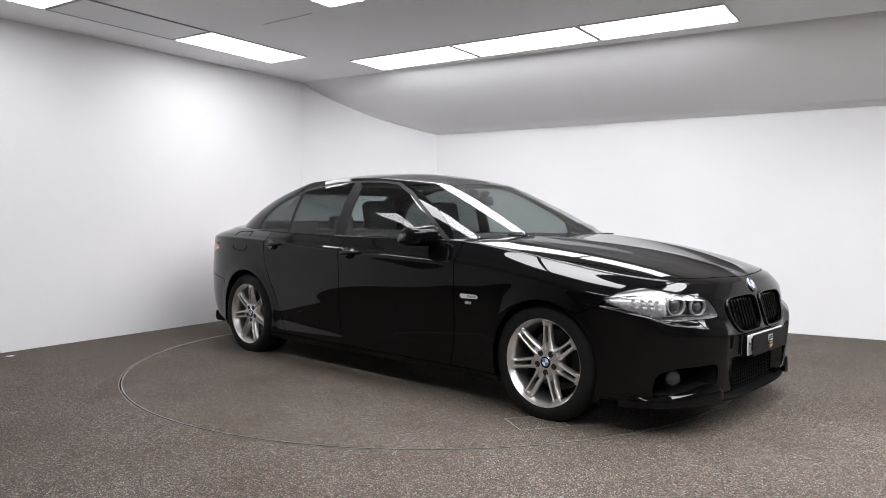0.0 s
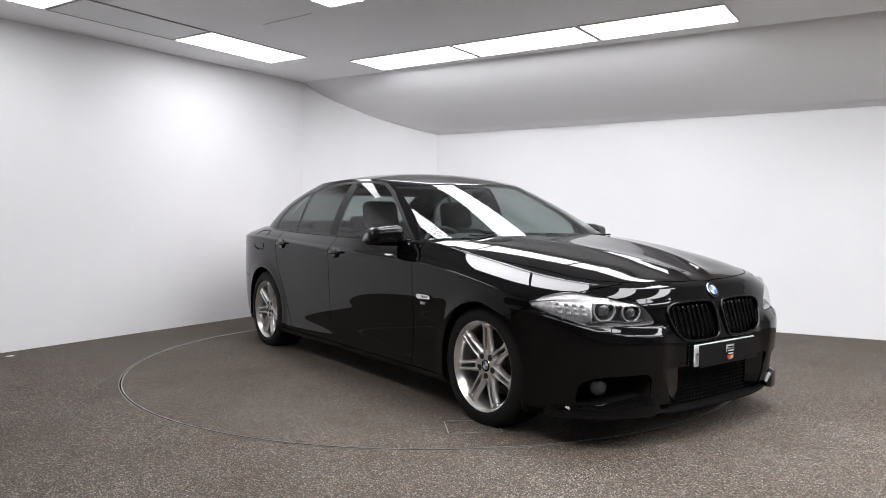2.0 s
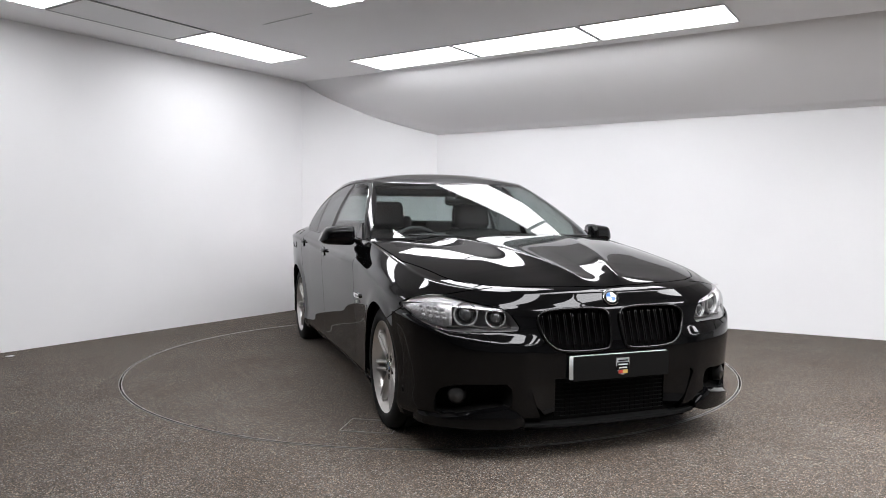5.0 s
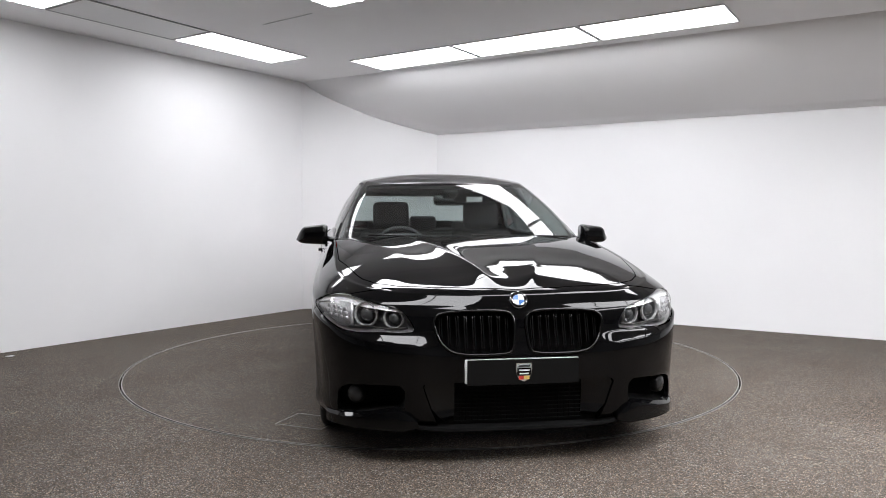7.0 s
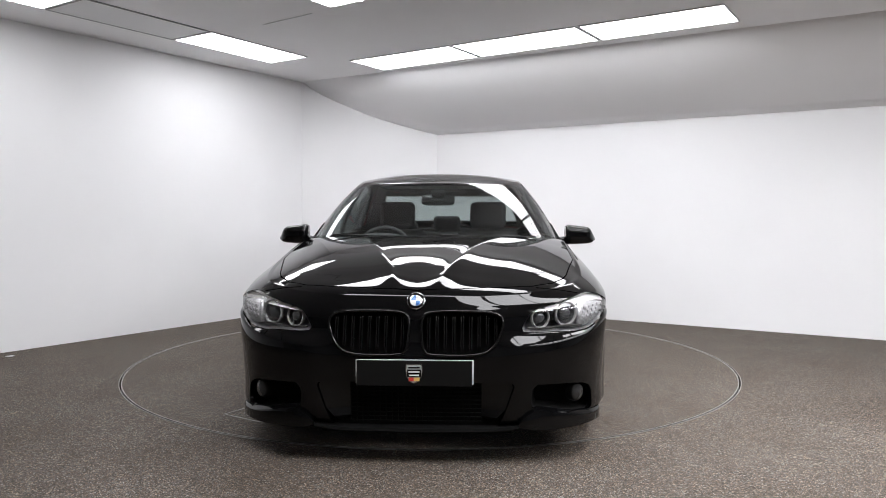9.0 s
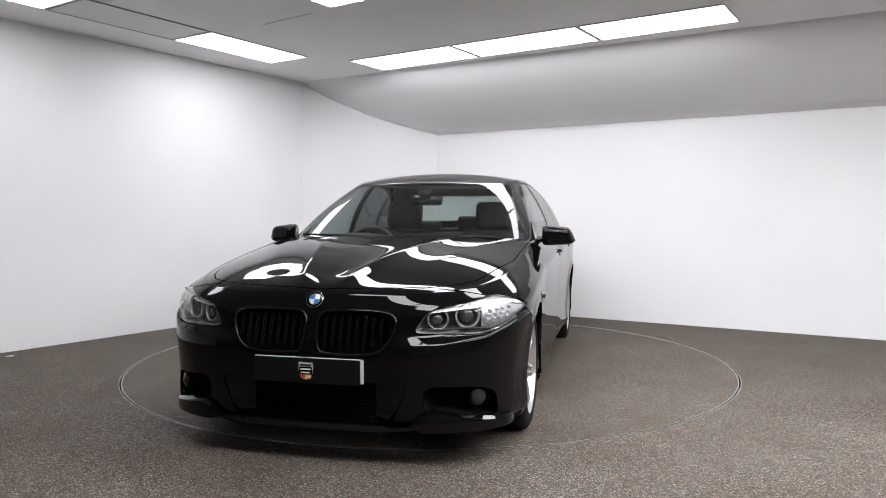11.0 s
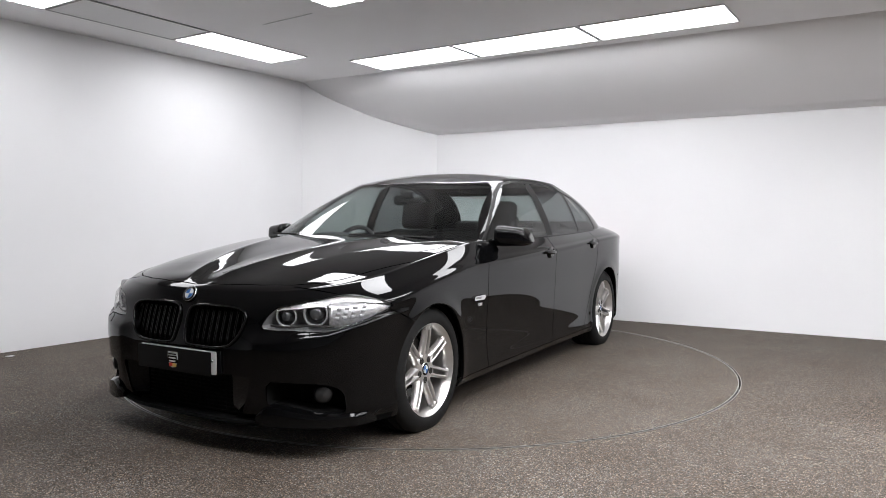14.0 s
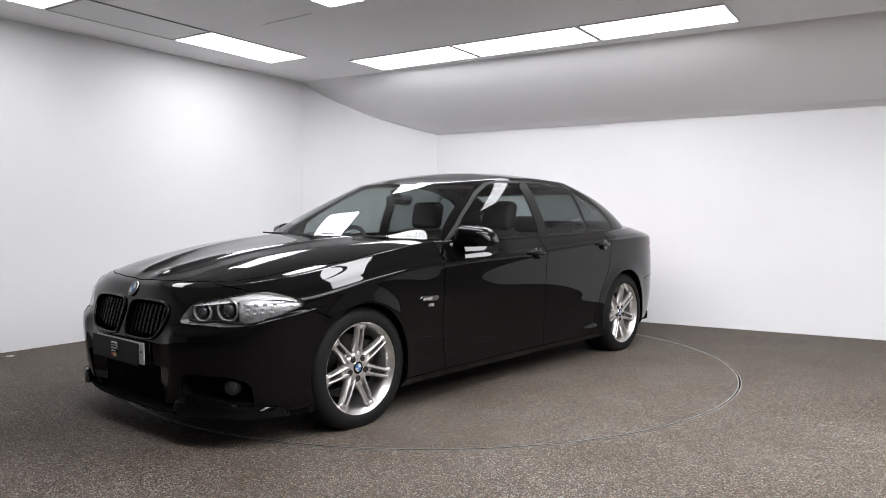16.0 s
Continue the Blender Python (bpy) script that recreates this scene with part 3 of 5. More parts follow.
def f_arch(x, y, z):
    d = np.minimum(*[np.hypot(x - ax, z - az) - ar for ax, az, ar in ARCHES])
    return np.where(y > 0.5, d, 1.0)


def side_view(pts):
    return lambda x, y, z: np.where((y > 0.45), poly_distance(pts, x, z), 1.0)


def front_view(pts, back=1.6):
    return lambda x, y, z: np.where(x > back, poly_distance(pts, y, z), 1.0)


def plan_view(pts, floor_z=0.69):
    return lambda x, y, z: np.where(z > floor_z, poly_distance(pts, x, y), 1.0)


def f_bumper(x, y, z):
    """Front bumper and nose panel: ahead of a line from the wheel opening up to the lamp and round the bonnet."""
    return np.maximum(1.60 - x, np.where(y > 0.55, z - (0.600 + (x - 1.70) * 0.42), -1.0))


def f_cabin(x, y, z):
    """Inside of the glasshouse's footprint, a little shrunk."""
    half, front, rear, f0, r0 = 0.812, 1.055, -1.985, 0.25, -1.30
    sx = np.where(x > f0, (x - f0) / (front - f0), np.where(x < r0, (r0 - x) / (r0 - rear), 0))
    n = np.where(x > f0, 4.0, 3.0)
    g = (np.clip(sx, 0, 9) ** n + (np.abs(y) / half) ** n) ** (1 / n) - 1
    return np.where(z > 0.90, 0.4 * g, 1.0)


def panel_mesh(name, V, F, keep, mat, sign, fold=0.010, both=False):
    """One panel out of the skin: the kept faces, mirrored to a side, with its rim folded inwards."""
    used, faces = {}, []
    for f, k in zip(F, keep):
        if k:
            faces.append(tuple(used.setdefault(i, len(used)) for i in f))
    pts = np.array([V[i] for i in used])
    if both:
        twin = pts * (1, -1, 1)
        n = len(pts)
        on_axis = pts[:, 1] < 1e-5
        idx = {i: (i if on_axis[i] else n + i) for i in range(n)}
        faces = faces + [tuple(idx[i] for i in f[::-1]) for f in faces]
        pts = np.concatenate([pts, twin])
    bm = bmesh.new()
    vs = [bm.verts.new(p) for p in pts]
    for f in faces:
        try:
            bm.faces.new([vs[i] for i in f])
        except ValueError:
            pass
    bmesh.ops.remove_doubles(bm, verts=bm.verts[:], dist=2e-5)
    bmesh.ops.dissolve_degenerate(bm, dist=1e-5, edges=bm.edges[:])
    for v in [v for v in bm.verts if not v.link_faces]:
        bm.verts.remove(v)
    if sign < 0 and not both:
        for v in bm.verts:
            v.co.y = -v.co.y
        bmesh.ops.reverse_faces(bm, faces=bm.faces[:])
    bm.normal_update()
    if fold:
        rim = [e for e in bm.edges if e.is_boundary]
        made = {}
        for e in rim:
            for v in e.verts:
                if v not in made:
                    made[v] = (bm.verts.new(v.co), bm.verts.new(v.co - v.normal * fold))
        for e in rim:
            a, b = e.verts
            lf = e.link_faces[0]
            loop = [l for l in lf.loops if l.edge == e][0]
            a, b = (loop.vert, loop.link_loop_next.vert)
            bm.faces.new((made[b][0], made[a][0], made[a][1], made[b][1]))
    me = bpy.data.meshes.new(name)
    bm.to_mesh(me)
    bm.free()
    me.materials.append(mat)
    me.polygons.foreach_set("use_smooth", [True] * len(me.polygons))
    return me


def build_skin(car):
    V, F = grid_soup(shell_grid())
    C = lambda: centres(V, F)
    regions = dict(arch=f_arch, valance=lambda x, y, z: np.maximum(z - 0.178, 1.84 - x), grille=front_view(GRILLE, 1.9), lower=front_view(LOWER, 1.9), intake=front_view(SIDE_INTAKE, 1.7),
                   lamp=front_view(LAMP, 1.55), bonnet=plan_view(BONNET), fdoor=side_view(FRONT_DOOR), rdoor=side_view(REAR_DOOR),
                   boot=plan_view(BOOT, 0.9), tail=lambda x, y, z: np.where(x < -1.9, poly_distance(TAIL, x, z), 1.0),
                   bumper=f_bumper, cabin=f_cabin, rear=lambda x, y, z: np.maximum(x + 1.80, z - 0.58 - 0.1 * np.clip(-1.8 - x, 0, 1)),
                   sill=lambda x, y, z: np.maximum(z - 0.205, np.maximum(x - 1.2, -1.15 - x)))
    gapped = ("lamp", "bonnet", "fdoor", "rdoor", "boot", "tail", "bumper", "rear", "sill")
    for key, fn in regions.items():
        if key in gapped:
            V, F = split(V, F, lambda x, y, z, fn=fn: fn(x, y, z) - GAP)
            V, F = split(V, F, lambda x, y, z, fn=fn: fn(x, y, z) + GAP)
        else:
            V, F = split(V, F, fn)
    c = C()
    d = {k: fn(c[:, 0], c[:, 1], c[:, 2]) for k, fn in regions.items()}
    free = (d["arch"] > 0) & (d["cabin"] > 0) & (c[:, 1] > 0)

    def take(key, extra=None):
        nonlocal free
        g = GAP if key in gapped else 0
        sel = free & (d[key] < -g)
        if extra is not None:
            sel &= extra
        free &= ~((d[key] < g) & (extra if extra is not None else True))
        return sel
    for key in ("grille", "lower", "intake"):
        take(key)
    # bumper's underside cut out in matt black: the shade there is put into the colour
    valance = take("valance")
    lamp = take("lamp")
    bonnet = take("bonnet")
    tail = take("tail")
    boot = take("boot")
    fdoor, rdoor = take("fdoor"), take("rdoor")
    bumper = take("bumper")
    rear = take("rear")
    sill = take("sill")
    fender = free & (c[:, 0] > 0)
    quarter = free & (c[:, 0] <= 0)
    put("bonnet", panel_mesh("bonnet", V, F, bonnet, PAINT, 1, both=True), car)
    put("boot_lid", panel_mesh("boot_lid", V, F, boot, PAINT, 1, both=True), car)
    put("front_bumper", panel_mesh("front_bumper", V, F, bumper, PAINT, 1, 0.02, both=True), car)
    put("valance", panel_mesh("valance", V, F, valance, VOID, 1, 0.0, both=True), car, "matt black valance under the bumper, its shade put into the colour")
    put("rear_bumper", panel_mesh("rear_bumper", V, F, rear, PAINT, 1, both=True), car)
    made = {}
    for s in (-1, 1):
        for name, sel, mat, fold in (("front_wing", fender, PAINT, 0.014), ("rear_quarter", quarter, PAINT, 0.014), ("front_door", fdoor, PAINT, 0.01),
                                     ("rear_door", rdoor, PAINT, 0.01), ("sill", sill, PAINT, 0.01), ("tail_lamp", tail, REDLENS, 0.01)):
            made[name, s] = put(name, panel_mesh(name, V, F, sel, mat, s, fold), car, "red wrap-round tail lamp" if name == "tail_lamp" else "")
        lens = panel_mesh("headlamp", V, F, lamp, LENS, s, 0.0)
        made["headlamp", s] = put("headlamp", lens, car, "clear-lensed headlamp with dark inner housing")
        made["headlamp", s].visible_shadow = False
    return made


# ---- glasshouse ----
BASE_Z = EDGE_Z
RAIL_Z = curve((-1.30, 1.315), (-1.2, 1.342), (-1.05, 1.370), (-0.9, 1.386), (-0.5, 1.398), (-0.2, 1.390), (0.1, 1.364), (0.3, 1.346))
ROOF_Z = curve((-1.30, 1.318), (-1.2, 1.362), (-1.1, 1.390), (-0.95, 1.420), (-0.75, 1.443), (-0.5, 1.454), (-0.2, 1.445), (0.1, 1.402), (0.22, 1.370), (0.3, 1.348))


def house_outline(lam, kind, a):
    half = 0.828 - 0.222 * lam + 0.022 * 4 * lam * (1 - lam)
    front, rear = 1.075 - 0.785 * lam, -2.0 + 0.72 * lam
    f0, r0 = 0.25 - 0.65 * lam, -1.30 + 0.42 * lam
    if kind == "f":
        n = 4.0
        x, cap = f0 + (front - f0) * math.sin(a) ** (2 / n), max(math.cos(a), 0) ** (2 / n)
    elif kind == "r":
        n = 3.0
        x, cap = r0 + (rear - r0) * math.sin(a) ** (2 / n), max(math.cos(a), 0) ** (2 / n)
    else:
        x, cap = f0 + (r0 - f0) * a, 1.0
    if a == math.pi / 2:
        cap = 0.0
    return x, half * cap, kind


def house_grid():
    cols = [("f", math.pi / 2 * (1 - i / 80)) for i in range(80)] + [("s", i / 70) for i in range(70)] + [("r", math.pi / 2 * i / 60) for i in range(61)]
    P = []
    lams = np.linspace(0, 1, 44)
    for kind, a in cols:
        col = []
        for lam in lams:
            x, y, _ = house_outline(lam, kind, a)
            bx, _, _ = house_outline(0, kind, a)
            rx, _, _ = house_outline(1, kind, a)
            by = house_outline(0, kind, a)[1]
            zb = float(top_height(np.float64(bx), np.float64(by))) - 0.010 if kind != "s" else float(BASE_Z(bx)) - 0.010
            zr = float(RAIL_Z(rx))
            k = lam + (0.10 if kind == "f" else 0.12 + 0.10 * a if kind == "s" else 0.17 + 0.33 * min(a / 0.7, 1)) * lam * (1 - lam) * 1.2
            col.append((x, y, zb + (zr - zb) * k))
        rx, ry, _ = house_outline(1, kind, a)
        sx = rx if kind == "s" else (rx + (-0.4 - 0.35 * math.sin(a) * -1 - rx) * 0.9 if kind == "f" else rx + (-0.75 - rx) * 0.8)
        for w in np.linspace(0, 1, 31)[1:]:
            x, y = rx + (sx - rx) * w, ry * (1 - w)
            col.append((x, y, None, ry, rx))
        P.append(col)
    out = []
    edge = curve(*sorted({round(house_outline(1, k, a)[0], 4): max(house_outline(1, k, a)[1], 0.02) for k, a in cols}.items()))
    for col in P:
        pts = []
        for q in col:
            if q[2] is None:
                x, y = q[0], q[1]
                r = min(abs(y) / max(float(edge(x)), 0.02), 1)
                rail, mid = float(RAIL_Z(x)), float(ROOF_Z(x))
                pts.append((x, y, mid - (mid - rail) * r ** 2.4))
            else:
                pts.append(q[:3])
        out.append(pts)
    return np.array(out)


FRONT_GLASS = smooth_outline([(0.66, 0.982), (0.44, 1.135), (0.22, 1.265), (0.06, 1.335), (-0.06, 1.352), (-0.29, 1.360), (-0.295, 0.974)], 0)
REAR_GLASS = [(-0.405, 0.977), (-0.395, 1.362), (-0.60, 1.358), (-0.80, 1.338), (-0.955, 1.302), (-0.965, 0.988)]
QUARTER_GLASS = [(-0.985, 0.989), (-0.975, 1.296), (-1.11, 1.260), (-1.24, 1.195), (-1.335, 1.105), (-1.372, 1.035), (-1.355, 0.998)]
SURROUND = [(0.72, 0.965), (0.45, 1.150), (0.225, 1.283), (0.06, 1.352), (-0.06, 1.368), (-0.30, 1.378), (-0.60, 1.375), (-0.80, 1.355), (-0.97, 1.319), (-1.13, 1.274),
            (-1.262, 1.207), (-1.357, 1.115), (-1.396, 1.035), (-1.372, 0.985), (-0.4, 0.962)]


def f_screen(x, y, z):
    side = y - (0.792 - (z - 0.975) * 0.545)
    return np.maximum.reduce([side, 0.02 - x + 0 * z, z - 1.336 - 0.012 * (1 - (y / 0.6) ** 2)])


def f_rear_screen(x, y, z):
    side = y - (0.70 - (z - 1.05) * 0.50)
    return np.maximum.reduce([side, x + 1.0, z - 1.315, 1.07 - z])


def build_house(car):
    V, F = grid_soup(house_grid())
    sv = lambda pts: (lambda x, y, z: np.where((y > 0.35), poly_distance(pts, x, z), 1.0))
    regions = dict(screen=f_screen, back=f_rear_screen, fglass=sv(FRONT_GLASS), rglass=sv(REAR_GLASS), qglass=sv(QUARTER_GLASS), surround=sv(SURROUND))
    for fn in regions.values():
        V, F = split(V, F, fn)
    c = centres(V, F)
    d = {k: fn(c[:, 0], c[:, 1], c[:, 2]) for k, fn in regions.items()}
    free = c[:, 1] > 0
    sel = {}
    for k in ("screen", "back", "fglass", "rglass", "qglass", "surround"):
        sel[k] = free & (d[k] < 0)
        free = free & ~sel[k]
    put("roof", panel_mesh("roof", V, F, free, PAINT, 1, 0.015, both=True), car)
    for name, key, mat, lab in (("windscreen", "screen", GLASS, "clear windscreen"), ("rear_window", "back", GLASS, "clear rear window")):
        ob = put(name, panel_mesh(name, V, F, sel[key], mat, 1, 0.0, both=True), car, lab)
        ob.visible_shadow = False
    for s in (-1, 1):
        put("window_surround", panel_mesh("window_surround", V, F, sel["surround"], SATIN, s, 0.012), car, "satin black window surround")
        for name, key, mat in (("front_window", "fglass", SIDEGLASS), ("rear_window_side", "rglass", TINT), ("quarter_window", "qglass", TINT)):
            ob = put(name, panel_mesh(name, V, F, sel[key], mat, s, 0.0), car, "lightly tinted side glass" if mat is SIDEGLASS else "dark tinted side glass")
            ob.visible_shadow = False


# ---- wheels ----
HUB_Z, TYRE_R = 0.312, 0.323
WHEEL_SIZE = 1.027


def build_wheel():
    wheel = new("wheel")
    vs, fs = lathe([(0.232, 0.03), (0.236, 0.115), (0.245, 0.122), (0.262, 0.124), (0.285, 0.121), (0.305, 0.112), (0.316, 0.100), (0.321, 0.085), (0.3215, 0.066), (0.3155, 0.064), (0.3155, 0.057), (0.3225, 0.055),
                     (TYRE_R, 0.02), (0.316, 0.017), (0.316, 0.008), (TYRE_R, 0.005), (TYRE_R, -0.03), (0.316, -0.033), (0.316, -0.042), (0.3225, -0.045), (0.321, -0.085), (0.312, -0.108), (0.285, -0.121), (0.24, -0.12), (0.232, -0.03)], 96)
    vs = [(x, y, max(z, -HUB_Z / WHEEL_SIZE)) for x, y, z in vs]
    sharp(put("tyre", mesh_of("tyre", vs, fs, RUBBER), wheel, "black rubber road tyre"), 40)
    vs, fs = lathe([(0.222, -0.1), (0.214, -0.02), (0.212, 0.06), (0.218, 0.088), (0.224, 0.094), (0.230, 0.108), (0.237, 0.117), (0.2405, 0.116), (0.240, 0.10), (0.236, -0.1)], 96)
    sharp(put("rim", mesh_of("rim", vs, fs, ALLOY), wheel, "silver alloy rim"), 40)
    vs, fs = lathe([(0.0, -0.03), (0.165, -0.03), (0.17, -0.034), (0.17, -0.05), (0.0, -0.05)], 64)
    put("brake_disc", mesh_of("brake_disc", vs, fs, DARKMETAL, False), wheel, "dark steel brake disc")
    vs, fs = lathe([(0.235, -0.09), (0.02, -0.095), (0.0, -0.095)], 48)
    put("wheel_back", mesh_of("wheel_back", vs, fs, VOID, False), wheel)
    part("brake_caliper", box_bm(0.07, 0.09, 0.2, 0.015, 2, pose(-0.15, -0.035, 0.03)), DARKMETAL, wheel, "dark brake caliper")
    vs, fs = lathe([(0.0, 0.082), (0.035, 0.083), (0.062, 0.084), (0.078, 0.081), (0.087, 0.071), (0.089, 0.02), (0.0, 0.02)], 48)
    sharp(put("hub", mesh_of("hub", vs, fs, ALLOY), wheel), 50)
    # seven slotted spokes, each a pair of bowed bars
    spoke = bmesh.new()
    rings = []
    for t in np.linspace(0, 1, 14):
        r = 0.05 + 0.168 * t
        off = 0.0142 + 0.008 * (1 - t) ** 2 + 0.003 * math.sin(t * math.pi) + 0.004 * t ** 3
        w = 0.0072 + 0.003 * t ** 4 + 0.007 * (1 - t) ** 3
        y = 0.083 + 0.014 * math.sin(t * math.pi * 0.5) + 0.006 * t
        dep = 0.040 - 0.010 * t
        prof = [(-w, y - dep), (-w, y - 0.008), (-w * 0.75, y - 0.001), (-w * 0.2, y), (w * 0.25, y - 0.005), (w, y - 0.013), (w * 1.1, y - dep)]
        rings.append([spoke.verts.new((off + a, b, r)) for a, b in prof])
    for p, q in zip(rings, rings[1:]):
        for i in range(6):
            spoke.faces.new((p[i], p[i + 1], q[i + 1], q[i]))
    bmesh.ops.recalc_face_normals(spoke, faces=spoke.faces[:])
    me = bpy.data.meshes.new("spoke")
    spoke.to_mesh(me)
    spoke.free()
    me.materials.append(ALLOY)
    me.polygons.foreach_set("use_smooth", [True] * len(me.polygons))
    flip = me.copy()
    flip.transform(Matrix.Diagonal((-1, 1, 1, 1)))
    flip.flip_normals()
    foot = box_bm(0.062, 0.03, 0.026, 0.007, 2, pose(0, 0.084, 0.213))
    fm = bpy.data.meshes.new("spoke_foot")
    foot.to_mesh(fm)
    foot.free()
    fm.materials.append(ALLOY)
    web = box_bm(0.030, 0.018, 0.04, 0.006, 2, pose(0, 0.066, 0.085))
    wm = bpy.data.meshes.new("spoke_root")
    web.to_mesh(wm)
    web.free()
    wm.materials.append(ALLOY)
    for q in (fm, wm):
        q.polygons.foreach_set("use_smooth", [True] * len(q.polygons))
    for i in range(7):
        turn = pose(0, 0, 0, 0, 360 / 7 * i - 4, 0)
        for m in (me, flip):
            put("spoke", m, wheel, at=turn)
        put("spoke_foot", fm, wheel, at=turn)
        put("spoke_root", wm, wheel, at=turn)
    for i in range(5):
        vs, fs = lathe([(0.0, 0.0835), (0.011, 0.0835), (0.013, 0.0838), (0.0165, 0.0845), (0.0175, 0.08)], 18)
        put("wheel_bolt", mesh_of("wheel_bolt", vs, fs, DARKMETAL), wheel,
            at=pose(0, 0, 0, 0, 72 * i + 36, 0) @ pose(0, 0.0012, 0.056))
    emblem_disc(wheel, 0.033, pose(0, 0.084, 0))
    tagged(wheel, "silver alloy wheel with seven double spokes")
    return wheel


def emblem_disc(parent, r, at, name="badge"):
    """Round badge: dark rim, blue and white quarters; faces +y."""
    bm = bmesh.new()
    for ri, y0, mat in ((r, 0.0, 0), ):
        vs, fs = lathe([(0.0, -0.004), (r, -0.004), (r, 0.001), (r * 0.95, 0.003), (r * 0.66, 0.003), (r * 0.62, 0.0035), (0.0, 0.0035)], 40)
    ob = put(name, mesh_of(name, vs, fs, GLOSSBLACK), parent, "round black-rimmed badge with blue and white quarters", at)
    me = ob.data
    for m in (CHROME, WHITE, BLUE):
        me.materials.append(m)
    for p in me.polygons:
        c = p.center
        q = math.hypot(c.x, c.z)
        if q < r * 0.6 and c.y > 0:
            p.material_index = 3 if c.x * c.z > 0 else 2
        elif q > r * 0.93 or abs(q - r * 0.64) < r * 0.03:
            p.material_index = 1
    return ob


# ---- fittings on the car ----
def rod(points, r, sides=8, closed=False):
    """A round bar along points, as a bmesh."""
    bm = bmesh.new()
    n, rings = len(points), []
    for i, p in enumerate(points):
        p = Vector(p)
        a = Vector(points[(i - 1) % n if closed else max(i - 1, 0)])
        b = Vector(points[(i + 1) % n if closed else min(i + 1, n - 1)])
        d = (b - a).normalized()
        u = d.orthogonal() if i == 0 else (u - d * u.dot(d))
        u.normalize()
        w = d.cross(u)
        rings.append([bm.verts.new(p + (u * math.cos(2 * math.pi * k / sides) + w * math.sin(2 * math.pi * k / sides)) * r) for k in range(sides)])
    for i in range(n if closed else n - 1):
        p, q = rings[i], rings[(i + 1) % n]
        for k in range(sides):
            bm.faces.new((p[k], p[(k + 1) % sides], q[(k + 1) % sides], q[k]))
    if not closed:
        bm.faces.new(rings[0][::-1])
        bm.faces.new(rings[-1])
    bmesh.ops.recalc_face_normals(bm, faces=bm.faces[:])
    return bm


def nose_x(y, z):
    """Where the skin's front lies at a half width and height."""
    nose = float(NOSE_AT(z))
    w = float(WIDTH(1.5)) - 0.01
    r = min(abs(y) / w, 0.999)
    return ENDS["front"] + (nose - ENDS["front"]) * (1 - r ** ENDS["nf"]) ** (1 / ENDS["nf"])


NOSE_AT = curve((0.165, 2.22), (0.222, 2.337), (0.315, 2.341), (0.49, 2.345), (0.625, 2.315), (0.68, 2.297), (0.705, 2.285), (0.757, 2.262))


def loft(rows, caps=True):
    bm = bmesh.new()
    rs = [[bm.verts.new(p) for p in row] for row in rows]
    n = len(rs[0])
    for p, q in zip(rs, rs[1:]):
        for i in range(n):
            bm.faces.new((p[i], p[(i + 1) % n], q[(i + 1) % n], q[i]))
    if caps:
        bm.faces.new(rs[0][::-1])
        bm.faces.new(rs[-1])
    bmesh.ops.recalc_face_normals(bm, faces=bm.faces[:])
    return bm


def rounded(w, h, r, k=5):
    """Outline of a rounded rectangle, centred."""
    out = []
    for cx, cy, a0 in ((w / 2 - r, h / 2 - r, 0), (-w / 2 + r, h / 2 - r, 90), (-w / 2 + r, -h / 2 + r, 180), (w / 2 - r, -h / 2 + r, 270)):
        for i in range(k + 1):
            a = radians(a0 + 90 * i / k)
            out.append((cx + r * math.cos(a), cy + r * math.sin(a)))
    return out


LAMPDOT = material("lamp_cell_grey", (0.38, 0.38, 0.39), 0.2)
RING = material("satin_lamp_ring", (0.42, 0.42, 0.42), 0.25, 0.4)
PROJECTOR = material("projector_lens", (0.06, 0.062, 0.064), 0.06, 0.2)
EYEBROW = material("white_light_guide", (0.9, 0.9, 0.91), 0.25)
REFLECTOR = noise_on(material("lamp_reflector", (0.8, 0.8, 0.81), 0.2, 0.35), (0.34, 0.34, 0.35), (0.66, 0.66, 0.67), 45)


